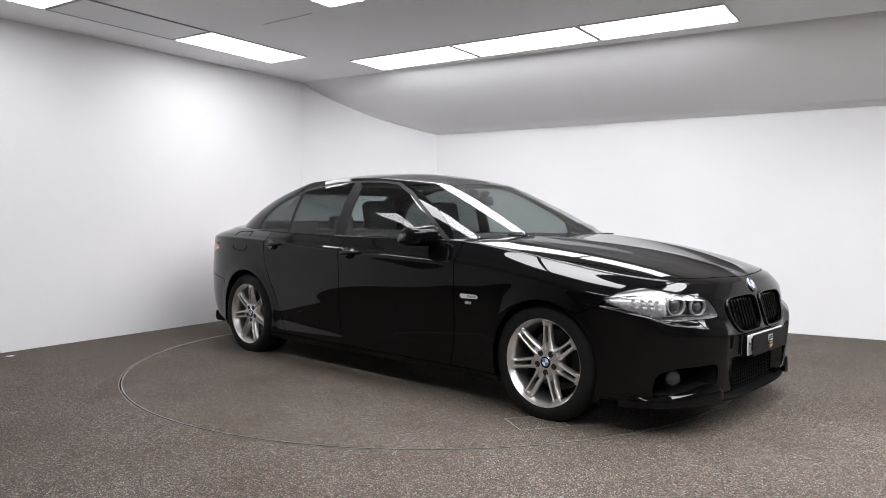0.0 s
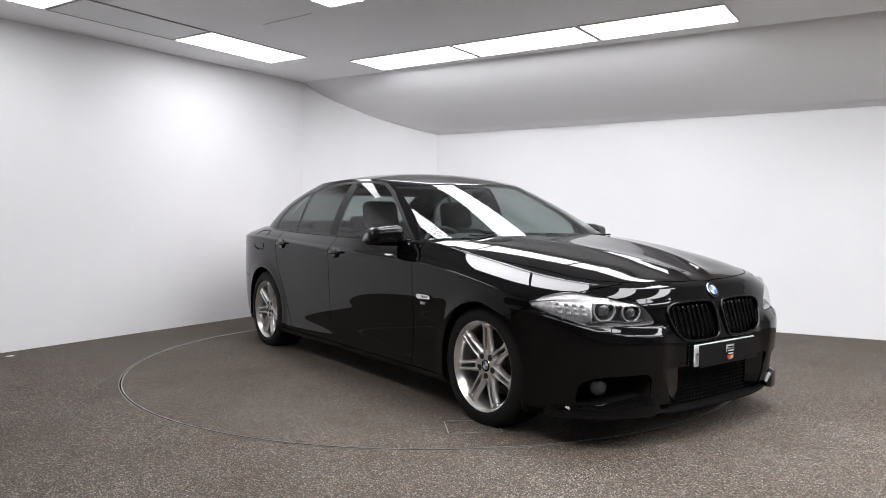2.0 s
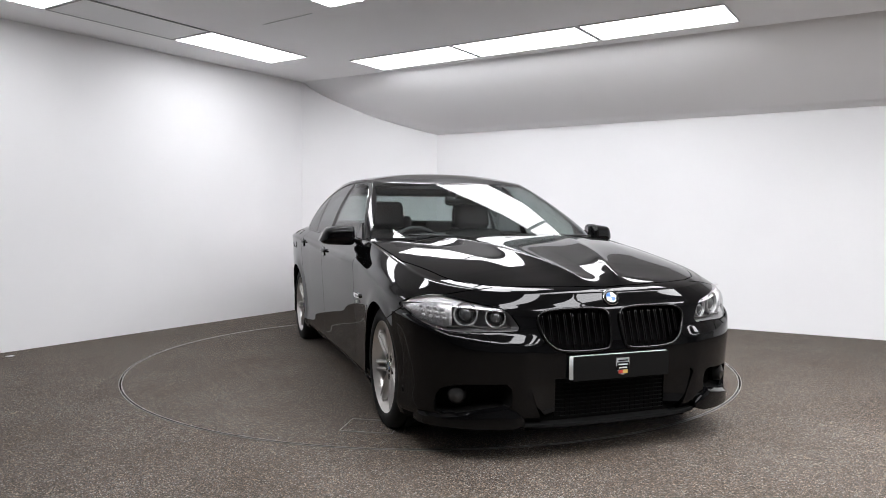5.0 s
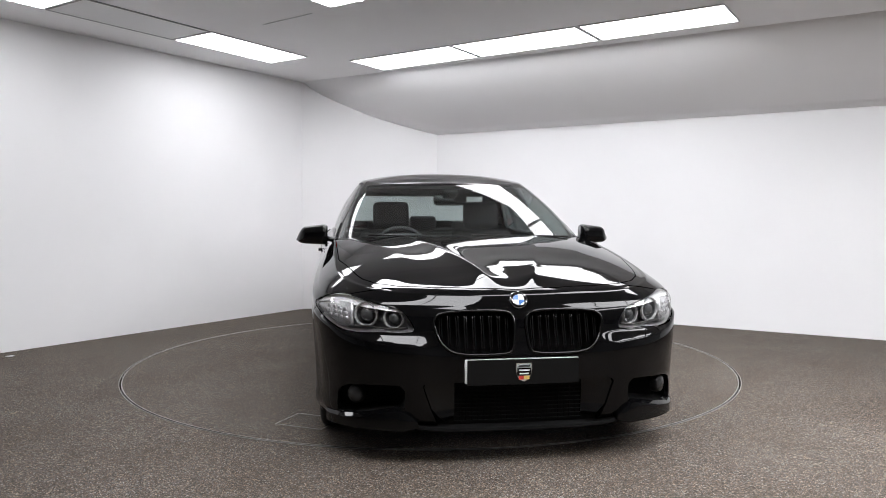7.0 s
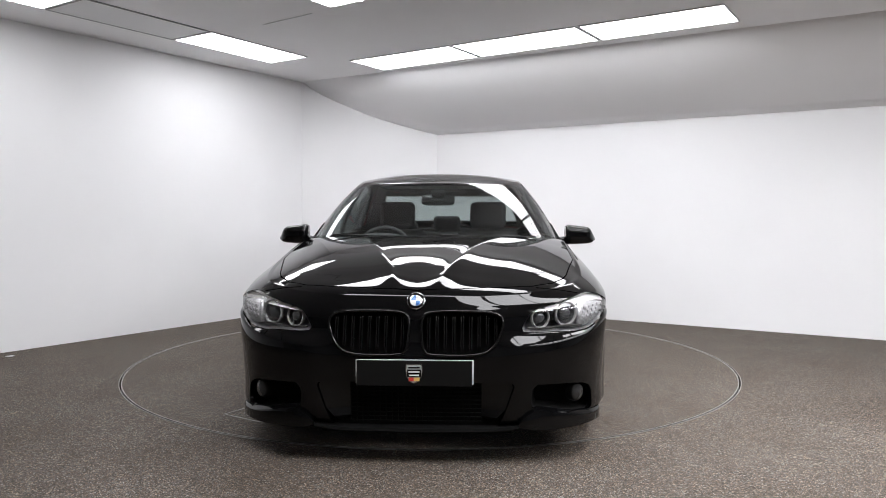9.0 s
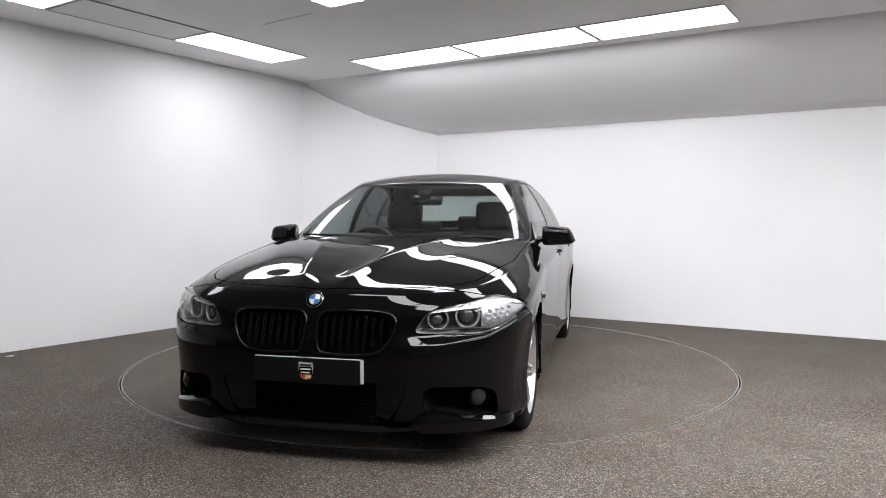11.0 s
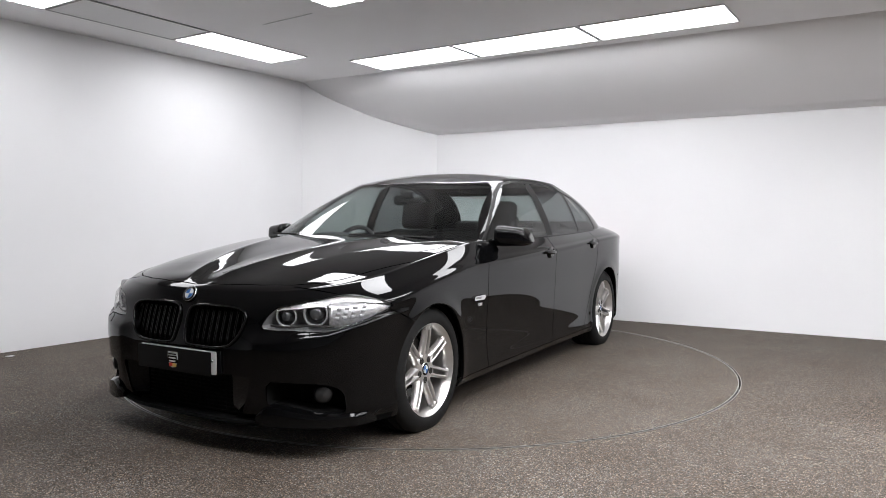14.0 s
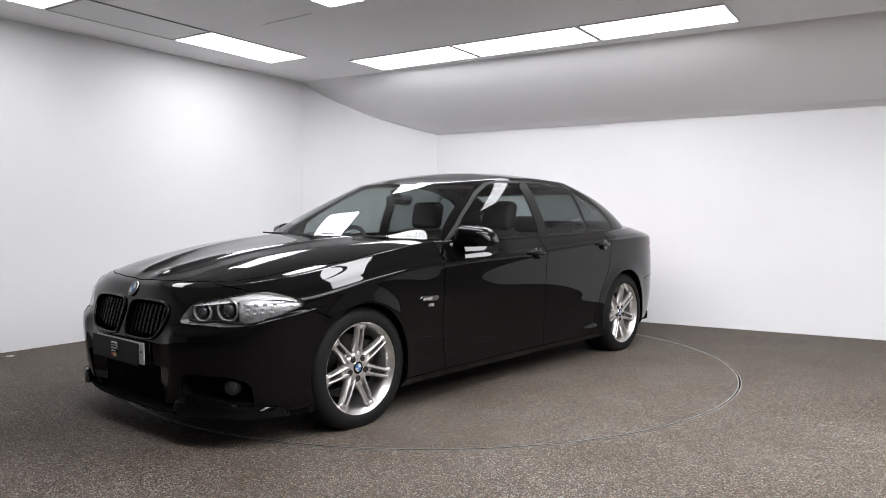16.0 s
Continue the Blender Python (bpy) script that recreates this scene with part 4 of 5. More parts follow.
def build_front(car, made):
    for s in (-1, 1):
        grille = part("kidney_grille", rod([(nose_x(y, z) + 0.003, s * y, z) for y, z in GRILLE], 0.007, 8, True), GLOSSBLACK, car, "gloss black kidney grille surround")
        for i in range(9):
            y = 0.058 + i * 0.0375
            top, low = 0.690, 0.508 + max(0, (y - 0.26)) * 0.45
            for dy in (-0.005, 0.005):
                pts = [(nose_x(y, z) - 0.024, s * (y + dy), z) for z in np.linspace(low, top - max(0, y - 0.32) * 0.35, 7)]
                part("slat", rod(pts, 0.0042, 6), GLOSSBLACK, grille)
        # flat black sheet in place of the shade behind the slats
        part("grille_back", box_bm(0.01, 0.42, 0.24, m=pose(2.19, s * 0.21, 0.6, 0, -8, -s * 4)), VOID, grille, smooth=False)
        # side air intake with its fog lamp
        rows = []
        for depth, shrink in ((0.002, 1.0), (-0.05, 0.93), (-0.12, 0.85)):
            cy, cz = 0.66, 0.3
            rows.append([(nose_x(cy + (y - cy) * shrink, 0.3) + depth, s * (cy + (y - cy) * shrink), cz + (z - cz) * shrink) for y, z in SIDE_INTAKE])
        bm = loft(rows, False)
        bm.faces.new([v for v in bm.verts if v.index < 0] or [bm.verts.new(p) for p in rows[-1]])
        scoop = sharp(part("side_intake", bm, VOID, car, "matt black bumper air intake"), 40)
        vs, fs = lathe([(0.0, 0.012), (0.02, 0.010), (0.033, 0.006), (0.038, 0.004), (0.040, 0.0), (0.042, -0.008), (0.043, -0.03)], 32)
        fx = nose_x(0.735, 0.30) - 0.018
        fog = put("fog_lamp", mesh_of("fog_lamp", vs, fs, SATIN), car, "round clear fog lamp", pose(fx, s * 0.735, 0.306, 0, 0, -90 + s * 38))
        vs, fs = lathe([(0.0, 0.015), (0.018, 0.0125), (0.031, 0.007)], 32)
        put("fog_lens", mesh_of("fog_lens", vs, fs, material("fog_glass", (0.03, 0.03, 0.03), 0.10, 0.2, 0.4)), fog)
        # blade below the side intake, turned up at its inner end
        lip = []
        for y in np.linspace(0.462, 0.865, 26):
            x = nose_x(y, 0.26) + 0.006
            zt = float(np.interp(y, [0.462, 0.50, 0.545, 0.60, 0.79, 0.865], [0.205, 0.243, 0.262, 0.251, 0.208, 0.200]))
            zb = float(np.interp(y, [0.462, 0.52, 0.865], [0.185, 0.165, 0.160]))
            k = float(np.interp(y, [0.462, 0.50, 0.80, 0.865], [0.3, 1.0, 1.0, 0.2]))
            lip.append([(x + 0.017 * k, s * y, zt - 0.014), (x + 0.014 * k, s * y, zt - 0.006), (x - 0.012, s * y, zt + 0.006), (x - 0.085, s * y, zt - 0.012),
                        (x - 0.085, s * y, zb - 0.01), (x + 0.004, s * y, zb - 0.006), (x + 0.017 * k, s * y, zb)])
        sharp(part("bumper_blade", loft(lip), PAINT, car, "gloss black blade under the side intake"), 30)
        # vane between the lower grille and the side intake's inner wall
        vane = []
        for z in np.linspace(0.20, 0.378, 10):
            e = float(np.interp(z, [0.196, 0.258, 0.365, 0.38], [0.34, 0.40, 0.437, 0.425]))
            vane.append([(nose_x(e, z) - 0.004, s * e, z), (nose_x(0.30, z) - 0.045, s * 0.295, z), (nose_x(0.30, z) - 0.06, s * 0.295, z), (nose_x(e, z) - 0.03, s * (e + 0.005), z)])
        sharp(part("intake_vane", loft(vane), GLOSSBLACK, car, "gloss black vane beside the lower grille"), 30)
        # headlamp innards
        lamp = made["headlamp", s]
        rows = []
        for depth, shrink in ((-0.004, 0.995), (-0.05, 0.97), (-0.09, 0.92)):
            cy, cz = 0.69, 0.655
            rows.append([(nose_x(min(cy + (y - cy) * shrink, 0.90), cz + (z - cz) * shrink) + depth - 0.05 * (depth < -0.01) * (y > 0.75), s * (cy + (y - cy) * shrink - max(0, y - 0.8) * (depth < -0.01) * 0.6), cz + (z - cz) * shrink) for y, z in LAMP])
        bm = loft(rows, False)
        bm.faces.new([bm.verts.new(p) for p in rows[-1]])
        part("lamp_housing", bm, noise_on(material("lamp_housing_grey", (0.1, 0.1, 0.1), 0.3), (0.13, 0.13, 0.132), (0.2, 0.2, 0.2), 14), lamp, "dark grey lamp housing", smooth=False)
        for y, z, r in ((0.684, 0.668, 0.056), (0.562, 0.655, 0.047)):
            x = nose_x(y, z) - 0.035
            turn = pose(x, s * y, z, 0, 0, -90 + s * 26)
            vs, fs = lathe([(r * 1.03, -0.012), (r * 1.03, 0.002), (r * 0.98, 0.005), (r * 0.91, 0.004), (r * 0.88, 0.0), (r * 0.84, -0.02)], 40)
            sharp(put("light_ring", mesh_of("light_ring", vs, fs, RING), lamp, "pale lamp ring", turn), 40)
            vs, fs = lathe([(r * 0.86, -0.006), (r * 0.76, -0.022), (r * 0.6, -0.028), (r * 0.56, -0.010), (r * 0.42, 0.001), (r * 0.2, 0.006), (0.0, 0.007)], 32)
            put("projector", mesh_of("projector", vs, fs, PROJECTOR), lamp, "dark projector lens", turn)
        # bright eyebrow along the top edge and the outer reflector
        brow = []
        for y in np.linspace(0.525, 0.908, 22):
            zt = float(np.interp(y, [0.525, 0.60, 0.70, 0.785, 0.845, 0.892, 0.908], [0.690, 0.708, 0.730, 0.751, 0.739, 0.717, 0.705]))
            th = float(np.interp(y, [0.525, 0.62, 0.74, 0.80, 0.908], [0.008, 0.020, 0.032, 0.030, 0.010]))
            x = nose_x(y, zt) - 0.010
            brow.append([(x - 0.012, s * y, zt), (x - 0.045, s * y, zt - 0.002), (x - 0.045, s * y, zt - th), (x, s * y, zt - th)])
        sharp(part("eyebrow", loft(brow), EYEBROW, lamp, "pale light guide"), 25)
        refl = []
        for y in np.linspace(0.742, 0.904, 16):
            zt = float(np.interp(y, [0.742, 0.80, 0.86, 0.904], [0.716, 0.722, 0.708, 0.694]))
            zb = float(np.interp(y, [0.742, 0.79, 0.86, 0.904], [0.604, 0.610, 0.642, 0.684]))
            x = nose_x(y, 0.66) - 0.020
            refl.append([(x, s * y, zt), (x - 0.03, s * (y - 0.01), zt), (x - 0.03, s * (y - 0.01), zb), (x, s * y, zb)])
        part("reflector", loft(refl), REFLECTOR, lamp, "silver indicator reflector")
        for i in range(3):
            for j in range(4):
                y, z = 0.770 + j * 0.024 + i * 0.004, 0.648 + i * 0.021 + j * 0.003
                if y > 0.85 and i == 0:
                    continue
                slope = math.degrees(math.atan2(nose_x(y - 0.01, z) - nose_x(y + 0.01, z), 0.02))
                part("indicator_dot", box_bm(0.006, 0.020, 0.013, 0.0028, 2, pose(nose_x(y, 0.66) - 0.018, s * y, z, 0, 0, s * slope)), LAMPDOT, lamp)
        bar = rod([(nose_x(y, 0.62) - 0.03, s * y, 0.612 + 0.004 * math.sin(y * 30)) for y in np.linspace(0.50, 0.76, 16)], 0.005, 6)
        part("lamp_bezel", bar, DARKMETAL, lamp)
    # lower grille: mesh of fine bars over a black plate standing in for the recess's shade
    grille = part("lower_grille", box_bm(0.01, 0.86, 0.25, m=pose(2.262, 0, 0.264)), VOID, car, "black lower bumper grille", smooth=False)
    for i in range(10):
        z = 0.195 + i * 0.019
        part("grille_bar", rod([(nose_x(y, 0.3) - 0.055, y, z) for y in np.linspace(-0.30, 0.30, 13)], 0.0028, 5), VOID, grille)
    for i in range(23):
        y = -0.295 + i * 0.59 / 22
        part("grille_bar", rod([(nose_x(y, 0.3) - 0.056, y, z) for z in (0.19, 0.375)], 0.0025, 5), VOID, grille)
    chin = []
    for y in np.linspace(-0.46, 0.46, 25):
        x = nose_x(y, 0.2) + 0.022
        z = 0.160 + 0.35 * max(0, abs(y) - 0.28) ** 2
        chin.append([(x + 0.004, y, z), (x, y, z + 0.012), (x - 0.06, y, z + 0.016), (x - 0.06, y, z - 0.012), (x - 0.008, y, z - 0.009)])
    sharp(part("chin_lip", loft(chin), VOID, car, "matt black lip below the grille"), 25)
    # white blank plate with a black display cover standing a finger's width before it
    px = 2.352
    plate = sharp(part("show_plate", loft([[(px, y, z) for y, z in rounded(0.520, 0.108, 0.006)], [(px + 0.004, y, z) for y, z in rounded(0.520, 0.108, 0.006)]]), PLATEWHITE, car,
                 "white plate behind a black display cover with a small shield", pose(0, 0, 0.432)), 40)
    part("spacer", box_bm(0.024, 0.42, 0.07, m=pose(px + 0.016, 0, 0)), PLATEBLACK, plate, smooth=False)
    for y in (-0.235, 0.235):
        vs, fs = lathe([(0.0, 0.004), (0.004, 0.0035), (0.006, 0.0)], 14)
        put("plate_screw", mesh_of("plate_screw", vs, fs, CHROME), plate, at=pose(px + 0.004, y, 0.008, 0, 0, -90))
    px += 0.021
    sharp(part("plate_cover", loft([[(px + 0.0045, y, z) for y, z in rounded(0.506, 0.112, 0.004)], [(px + 0.0085, y, z) for y, z in rounded(0.504, 0.110, 0.004)]]), PLATEBLACK, plate, "black display cover", pose(0, 0, -0.001)), 40)
    shield = [(-0.036, 0.040), (0.036, 0.040), (0.039, 0.015), (0.033, -0.018), (0.018, -0.038), (0, -0.046), (-0.018, -0.038), (-0.033, -0.018), (-0.039, 0.015)]
    for sc, x, mat in ((0.96, 0.0085, CHROME), (0.86, 0.0105, GREYPRINT)):
        part("shield", loft([[(px + x, -a * sc, b * sc) for a, b in shield], [(px + x + 0.002, -a * sc, b * sc) for a, b in shield]]), mat, plate, "small silver shield badge", smooth=False)
    part("shield_band", box_bm(0.003, 0.062, 0.034, m=pose(px + 0.0122, 0, 0.000)), GLOSSBLACK, plate, smooth=False)
    part("shield_mark", box_bm(0.003, 0.024, 0.016, m=pose(px + 0.0122, 0.012, -0.026)), GOLD, plate, smooth=False)
    part("shield_mark", box_bm(0.003, 0.022, 0.016, m=pose(px + 0.0122, -0.012, -0.026)), RED, plate, smooth=False)
    for w, z in ((0.052, 0.026), (0.048, 0.007), (0.042, -0.008)):
        part("shield_bar", box_bm(0.0015, w, 0.006, m=pose(px + 0.0142, 0, z)), GLOSSBLACK if z > 0.02 else WHITE, plate, smooth=False)
    emblem_disc(car, 0.041, Matrix.Translation((2.277, 0, 0.737)) @ pose(0, 0, 0, 0, 0, -90) @ pose(0, 0, 0, 30, 0, 0), "bonnet_badge")
    # washer flap seam on the ledge under each lamp
    skin = shell_grid().reshape(-1, 3)
    skin = skin[(skin[:, 0] > 1.9) & (skin[:, 2] > 0.5) & (skin[:, 2] < 0.64)]
    for s in (-1, 1):
        seam = []
        for y, z in ((0.612, 0.556), (0.616, 0.576), (0.628, 0.590), (0.668, 0.592), (0.690, 0.584), (0.702, 0.572)):
            k = np.argmin((skin[:, 1] - y) ** 2 + (skin[:, 2] - z) ** 2)
            seam.append((float(skin[k, 0]) + 0.0005, s * float(skin[k, 1]), float(skin[k, 2]) + 0.0005))
        part("washer_seam", rod(seam, 0.0016, 6), VOID, car)


def build_sides(car):
    for s in (-1, 1):
        # door mirrors
        rows = []
        for t in np.linspace(0, 1, 13):
            y = 0.868 + 0.182 * t
            end = max(0.0, (t - 0.8) / 0.2)
            start = max(0.0, (0.12 - t) / 0.12)
            top = 1.064 - 0.022 * t - 0.030 * end ** 2.5 - 0.014 * start ** 2
            low = 0.926 + 0.008 * t + 0.022 * end ** 2.5 + 0.010 * start ** 2
            fwd = 0.705 - 0.060 * t - 0.050 * end ** 2 - 0.025 * start ** 2
            back = 0.560 - 0.045 * t
            row = []
            for a in np.linspace(0, 2 * math.pi, 32, endpoint=False):
                ca, sa = math.cos(a), math.sin(a)
                pw = 0.42 if ca < 0 else 0.72
                cx, cz = math.copysign(abs(ca) ** pw, ca), math.copysign(abs(sa) ** 0.55, sa)
                mid = back + 0.045
                row.append((mid + ((fwd - mid) if cx > 0 else (mid - back)) * cx, s * (y + 0.012 * (1 - cz) * end), (top + low) / 2 + (top - low) / 2 * cz))
            rows.append(row)
        mirror = part("door_mirror", loft(rows), PAINT, car, "gloss black door mirror housing")
        part("mirror_seam", rod([(0.712 - 0.060 * t - 0.05 * max(0, (t - 0.8) / 0.2) ** 2 - 0.012, s * (0.872 + 0.176 * t), 0.966 + 0.004 * t) for t in np.linspace(0.05, 0.97, 10)], 0.0016, 5), VOID, mirror)
        part("mirror_glass", loft([[(0.556 - 0.045 * t, s * (0.905 + 0.10 * t), 1.0 + zz) for zz in (0.042, -0.042)] + [(0.566 - 0.045 * t, s * (0.905 + 0.10 * t), 1.0 + zz) for zz in (-0.042, 0.042)] for t in (0, 0.5, 1)]), CHROME, mirror, "mirror glass", smooth=False)
        part("mirror_arm", loft([[(0.60 + 0.05 * cx * (1.2 - 0.4 * t), s * (0.815 + 0.085 * t), 0.955 + 0.02 * t + 0.018 * cz) for cx, cz in rounded(2, 2, 0.6, 3)] for t in (0, 0.5, 1)]), GLOSSBLACK, mirror)
        part("mirror_foot", loft([[(x, s * (0.812 - 0.42 * (z - 0.97) + d), z) for x, z in ((0.69, 0.968), (0.53, 0.968), (0.52, 1.07))] for d in (0, 0.012)]), GLOSSBLACK, mirror, smooth=False)
        # handles
        for hx, hz in ((-0.12, 0.862), (-1.03, 0.896)):
            y0 = float(WIDTH(hx)) + 0.003
            rows = []
            for t in np.linspace(-1, 1, 13):
                r = 0.5 + 0.5 * (1 - abs(t) ** 3)
                rows.append([(hx + 0.102 * t, s * (y0 + 0.010 + 0.011 * (1 - t * t) + 0.009 * math.cos(a)), hz + 0.015 * r * math.sin(a) + 0.004 * t) for a in np.linspace(0, 2 * math.pi, 12, endpoint=False)])
            handle = part("door_handle", loft(rows), PAINT, car, "gloss black pull handle")
            bowl = []
            for k, (f, dep) in enumerate(((1.0, 0.0055), (0.8, 0.003), (0.35, 0.002))):
                bowl.append([(hx + 0.070 * f * math.cos(a) - 0.01, s * (y0 + dep), hz - 0.002 + 0.041 * f * math.sin(a)) for a in np.linspace(0, 2 * math.pi, 28, endpoint=False)])
            part("handle_bowl", loft(bowl), GLOSSBLACK, handle)
        # side badge with repeater
        y0 = float(WIDTH(0.975)) + 0.002
        badge = part("side_repeater", loft([[(x, s * (y0 + d), z) for x, z in ((0.915, 0.656), (1.03, 0.655), (1.048, 0.646), (1.043, 0.632), (0.925, 0.628), (0.905, 0.640))] for d in (-0.006, 0.006)]), CHROME, car, "bright side trim with clear repeater", smooth=False)
        part("repeater_lens", loft([[(x, s * (y0 + d), z) for x, z in ((0.965, 0.650), (1.03, 0.649), (1.036, 0.640), (0.975, 0.635))] for d in (0.006, 0.009)]), material("repeater_grey", (0.3, 0.3, 0.3), 0.15), badge, smooth=False)
        for k, (w, mt) in enumerate(((0.006, GREYPRINT), (0.006, GREYPRINT), (0.024, ALLOY))):
            part("side_mark", box_bm(w, 0.004, 0.016, m=pose(0.985 - k * 0.011 - (0.007 if k == 2 else 0), s * (y0 - 0.001), 0.604) @ Matrix.Shear("XY", 4, (0, 0))), mt, badge, smooth=False)
        # trim along the foot of the windows, and screen pillar strip
        part("belt_trim", rod([(x, s * (float(WIDTH(x) - EDGE_IN(x)) + 0.002), float(EDGE_Z(x)) - 0.001) for x in np.linspace(0.70, -1.36, 40)], 0.006, 6), GLOSSBLACK, car)
    # fuel flap seam on one side
    skin = shell_grid().reshape(-1, 3)
    skin = skin[(skin[:, 1] > 0.6) & (skin[:, 0] < -1.2)]
    seam = []
    for x, z in rounded(0.20, 0.15, 0.035, 6):
        k = np.argmin((skin[:, 0] + 1.50 - x) ** 2 + (skin[:, 2] - 0.915 - z) ** 2)
        seam.append((float(skin[k, 0]), -float(skin[k, 1]) - 0.0012, float(skin[k, 2])))
    part("fuel_flap_seam", rod(seam, 0.0022, 6, True), VOID, car)
    # roof aerial fin
    fin = []
    for t in np.linspace(0, 1, 6):
        fin.append([(-0.92 - 0.10 * t + a * (0.05 * (1 - t) + 0.012), b * (0.018 * (1 - t * 0.8)), 1.385 + 0.05 * t) for a, b in rounded(2, 2, 0.8, 3)])
    part("aerial_fin", loft(fin), PAINT, car)


def build_under(car):
    part("underbody", box_bm(4.3, 1.5, 0.10, 0.03, 2, pose(-0.1, 0, 0.215)), VOID, car, "dark underbody")
    part("bulkhead", box_bm(0.04, 1.5, 0.62, 0.01, 1, pose(1.02, 0, 0.55)), VOID, car)
    part("bulkhead", box_bm(0.04, 1.6, 0.72, 0.01, 1, pose(-1.75, 0, 0.6)), VOID, car)
    part("crash_beam", box_bm(0.06, 1.1, 0.5, 0.02, 1, pose(2.1, 0, 0.45)), VOID, car)
    for s in (-1, 1):
        part("inner_sill", box_bm(2.2, 0.05, 0.6, 0.01, 1, pose(0, s * 0.82, 0.48)), VOID, car)
        for ax, az, ar in ARCHES:
            vs, fs = [], []
            n = 36
            for i in range(n + 1):
                a = math.pi * (-0.12 + 1.24 * i / n)
                for rr, y in ((ar + 0.004, 0.885 if ax > 0 else 0.868), (ar + 0.012, 0.85), (ar + 0.012, 0.60)):
                    vs.append((ax + rr * math.cos(a), s * y, az + rr * math.sin(a)))
            for i in range(n):
                for k in range(2):
                    fs.append((i * 3 + k, i * 3 + 3 + k, i * 3 + 4 + k, i * 3 + 1 + k))
            vs2 = [(ax + (ar + 0.01) * math.cos(a), s * 0.60, az + (ar + 0.01) * math.sin(a)) for a in np.linspace(0, 2 * math.pi, 40, endpoint=False)]
            k0 = len(vs)
            fs.append(tuple(range(k0, k0 + 40)))
            put("arch_liner", mesh_of("arch_liner", [(v[0], v[1], max(v[2], 0.36 if v[0] < -1.6 else 0.17)) for v in vs + vs2], fs, VOID, False), car)


def cushion(name, parent, sx, sy, sz, at, bulge=0.18, label=""):
    bm = box_bm(sx, sy, sz, min(sx, sy, sz) * 0.42, 5)
    return part(name, bm, LEATHER, parent, label, at)


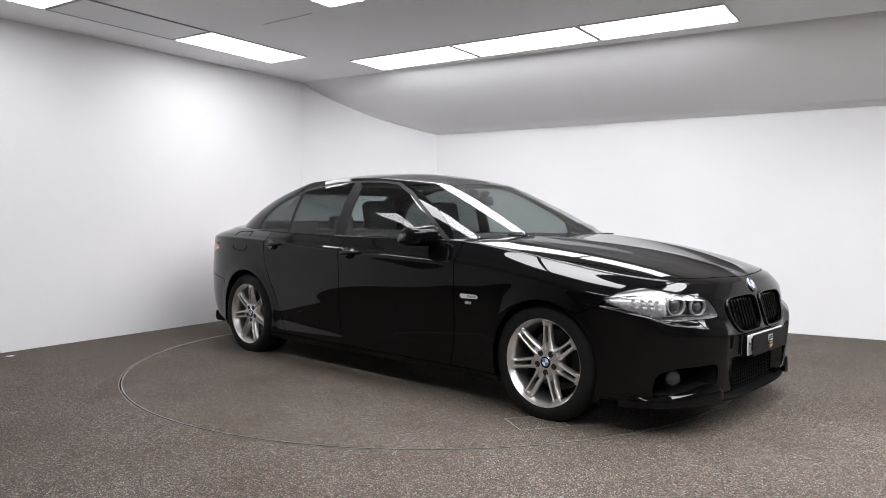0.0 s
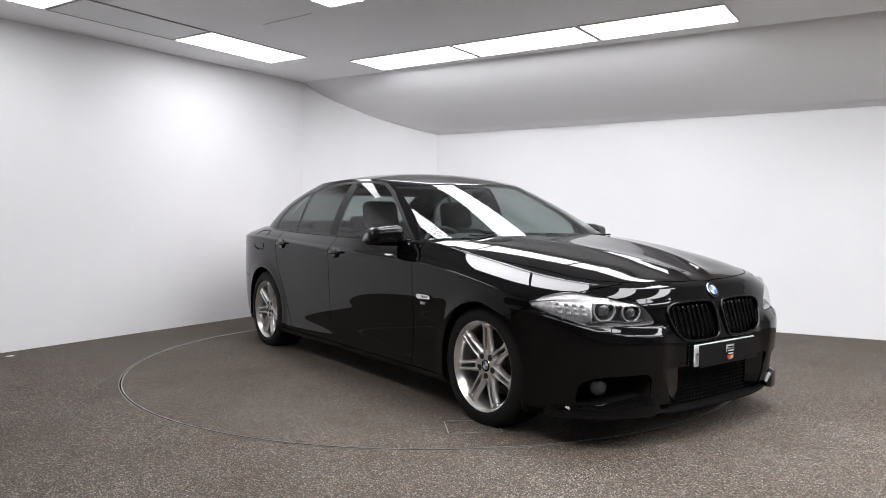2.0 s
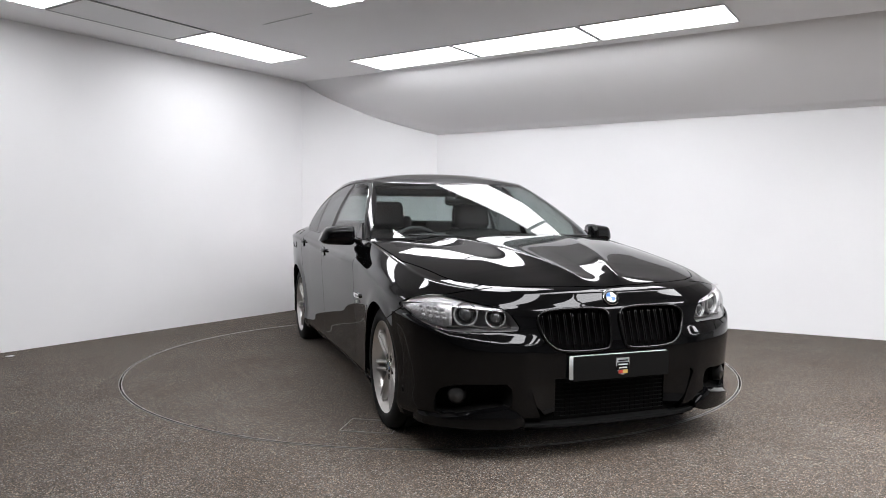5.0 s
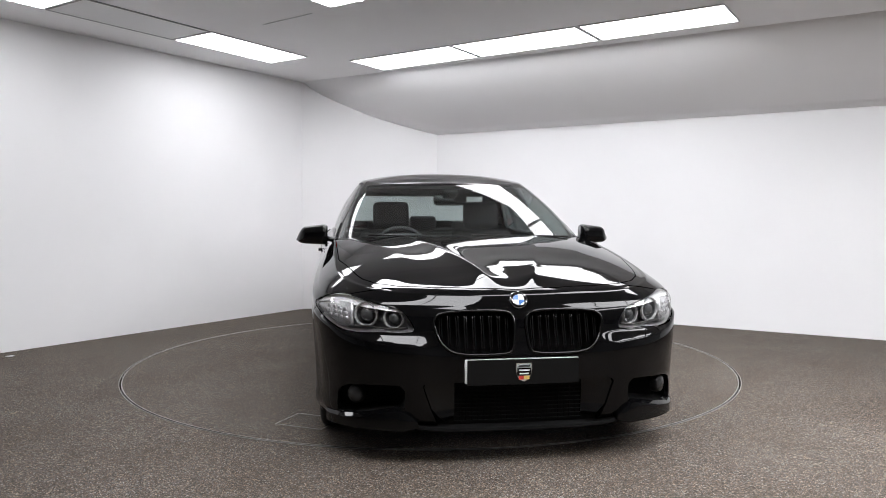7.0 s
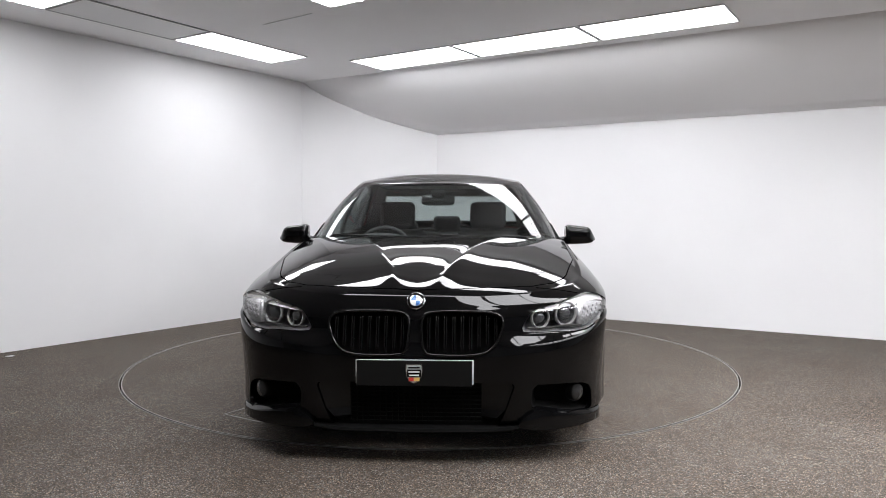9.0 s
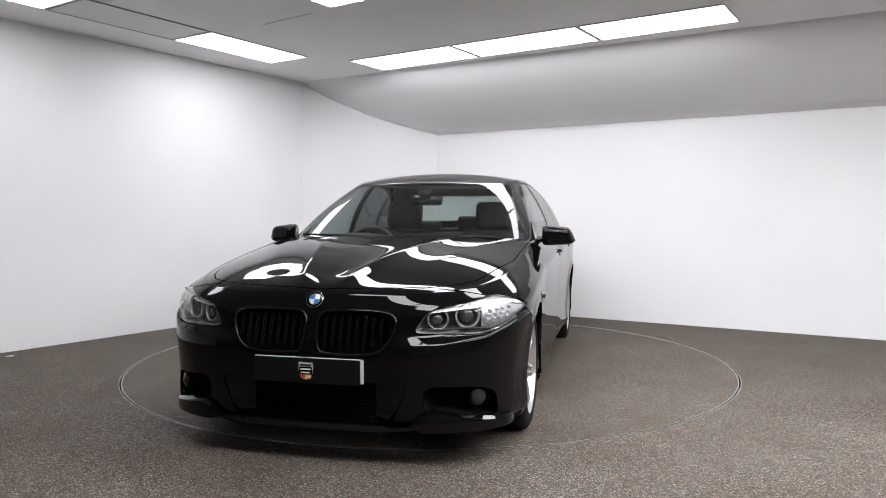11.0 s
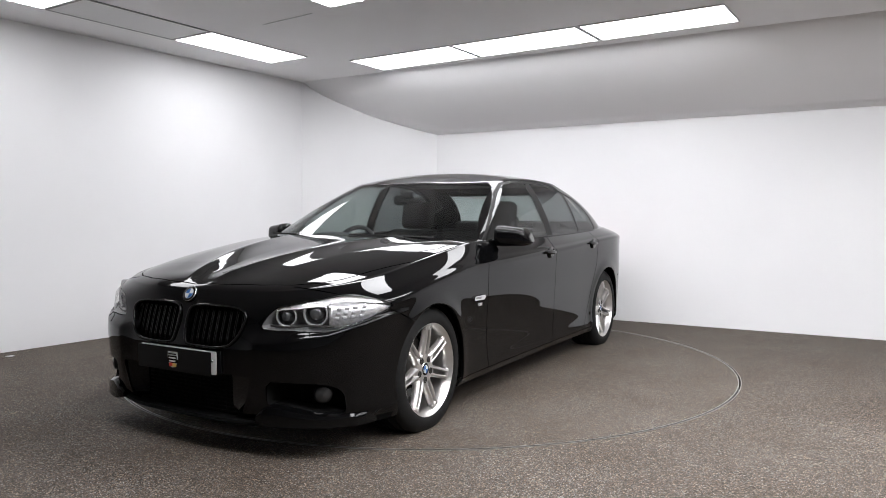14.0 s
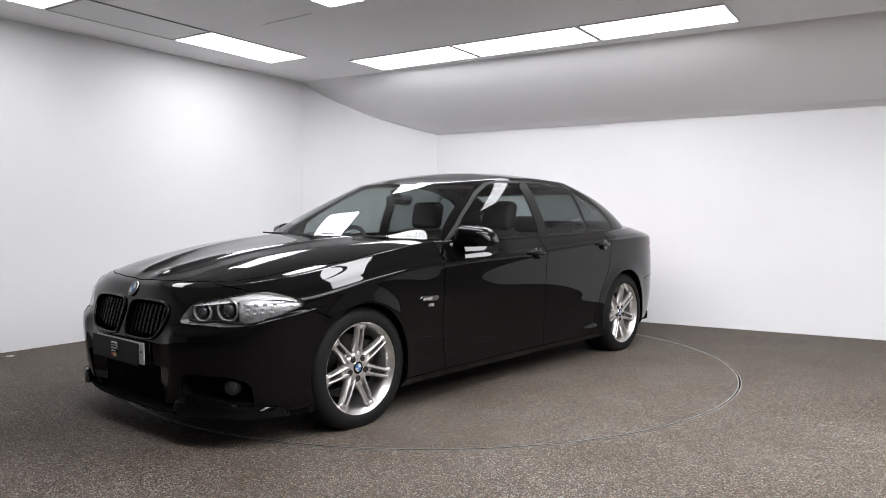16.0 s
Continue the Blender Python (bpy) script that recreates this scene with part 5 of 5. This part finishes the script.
def build_cabin(car):
    cabin = part("dashboard", loft([[(1.0, y, 0.90), (0.98, y, 0.962), (0.80, y, 0.972), (0.66, y, 0.955), (0.58, y, 0.90), (0.60, y, 0.72), (1.0, y, 0.70)] for y in np.linspace(-0.76, 0.76, 9)]), LEATHER, car, "dark dashboard")
    hood = []
    for t in np.linspace(-1, 1, 11):
        h = 0.035 * (1 - abs(t) ** 2.5)
        hood.append([(0.84, -0.37 + 0.19 * t, 0.965), (0.74, -0.37 + 0.19 * t, 0.97 + h), (0.60, -0.37 + 0.19 * t, 0.965 + h), (0.60, -0.37 + 0.19 * t, 0.94)])
    part("instrument_hood", loft(hood), LEATHER, cabin)
    ring = [(0.0, 0.185 * math.cos(2 * math.pi * i / 40), 0.185 * math.sin(2 * math.pi * i / 40)) for i in range(40)]
    tilt = pose(0.47, -0.37, 0.865, 0, -24, 0)
    wheel = part("steering_wheel", rod(ring, 0.016, 10, True), LEATHER, car, "dark leather steering wheel", tilt)
    part("wheel_boss", box_bm(0.05, 0.14, 0.12, 0.03, 3), LEATHER, wheel)
    for a in (0, 180, 270):
        part("wheel_spoke", box_bm(0.02, 0.13, 0.035, 0.008, 2, pose(0, 0, 0, a, 0, 0) @ pose(0, 0.11, 0)), SATIN, wheel)
    for y in (-0.37, 0.37):
        seat = cushion("front_seat", car, 0.52, 0.50, 0.17, pose(0.08, y, 0.42, 0, -8, 0), label="dark upholstered front seat")
        cushion("seat_back", seat, 0.15, 0.50, 0.62, pose(-0.32, 0, 0.34, 0, -14, 0))
        cushion("headrest", seat, 0.11, 0.29, 0.22, pose(-0.40, 0, 0.765, 0, -4, 0))
        for dy in (-0.06, 0.06):
            part("headrest_post", rod([(-0.385, dy, 0.58), (-0.395, dy, 0.70)], 0.006, 6), CHROME, seat)
    bench = cushion("rear_seat", car, 0.52, 1.32, 0.18, pose(-0.82, 0, 0.44, 0, -6, 0), label="dark upholstered rear bench")
    cushion("rear_backrest", bench, 0.15, 1.32, 0.58, pose(-0.36, 0, 0.30, 0, -20, 0))
    for y, h in ((-0.40, 0.60), (0, 0.65), (0.40, 0.60)):
        cushion("rear_headrest", bench, 0.09, 0.25, 0.16, pose(-0.46, y, h, 0, 0, 0))
    part("parcel_shelf", box_bm(0.5, 1.3, 0.03, 0.01, 1, pose(-1.55, 0, 0.985)), LEATHER, car)
    mirror = part("cabin_mirror", loft([[(0.30 + d, y, z) for y, z in rounded(0.24, 0.072, 0.03)] for d in (0, 0.03)]), GLOSSBLACK, car, "interior rear-view mirror", pose(-0.02, 0, 1.228))
    part("mirror_mount", loft([[(0.33 + 0.02 * t, 0.05 * cx * (1 + 0.3 * t), 0.03 + 0.03 * t + 0.018 * cz) for cx, cz in rounded(1.6, 2, 0.6, 3)] for t in (0, 0.5, 1)]), SATIN, mirror)
    part("roof_lining", box_bm(0.95, 1.05, 0.012, 0.004, 1, pose(-0.38, 0, 1.36)), material("grey_headlining", (0.16, 0.16, 0.16), 0.9), car)
    for s in (-1, 1):
        part("wiper", rod([(1.03 + 0.0 * t, s * 0.0 + 0.62 * t - 0.30 + s * 0.32, 0.988 + 0.012 * (1 - t)) for t in np.linspace(0, 1, 8)], 0.006, 6), SATIN, car)


def build_car():
    car = new("car")
    made = build_skin(car)
    build_house(car)
    build_front(car, made)
    build_sides(car)
    build_under(car)
    build_cabin(car)
    wheel = build_wheel()
    wheel.parent = car
    spots = [(1.484, -1), (-1.462, -1), (1.484, 1), (-1.462, 1)]
    for i, (x, s) in enumerate(spots):
        y = 0.778 if x > 0 else 0.780
        m = pose(x, s * y, HUB_Z, 0, 0, 0 if s > 0 else 180) @ pose(0, 0, 0, 0, 0, 0)
        if i == 0:
            wheel.matrix_basis = m @ Matrix.Diagonal((WHEEL_SIZE, 1.0, WHEEL_SIZE, 1.0))
        else:
            copy_thing(wheel, m)
    tagged(car, "glossy black four-door saloon car with silver alloy wheels", "car")
    return car


car = build_car()


def motions():
    rows_p, rows_c = [], []
    for i in range(33):
        t = i * 0.5
        a = TURN_START + TURN_RATE * t
        rows_p.append((t, pose(0, 0, 0, 0, 0, a)))
        c, s = math.cos(radians(a)), math.sin(radians(a))
        x, y = CAR_OFFSET
        rows_c.append((t, pose(c * x - s * y, s * x + c * y, LIFT, 0, 0, a)))
    walk(platform, rows_p)
    walk(car, rows_c)


motions()
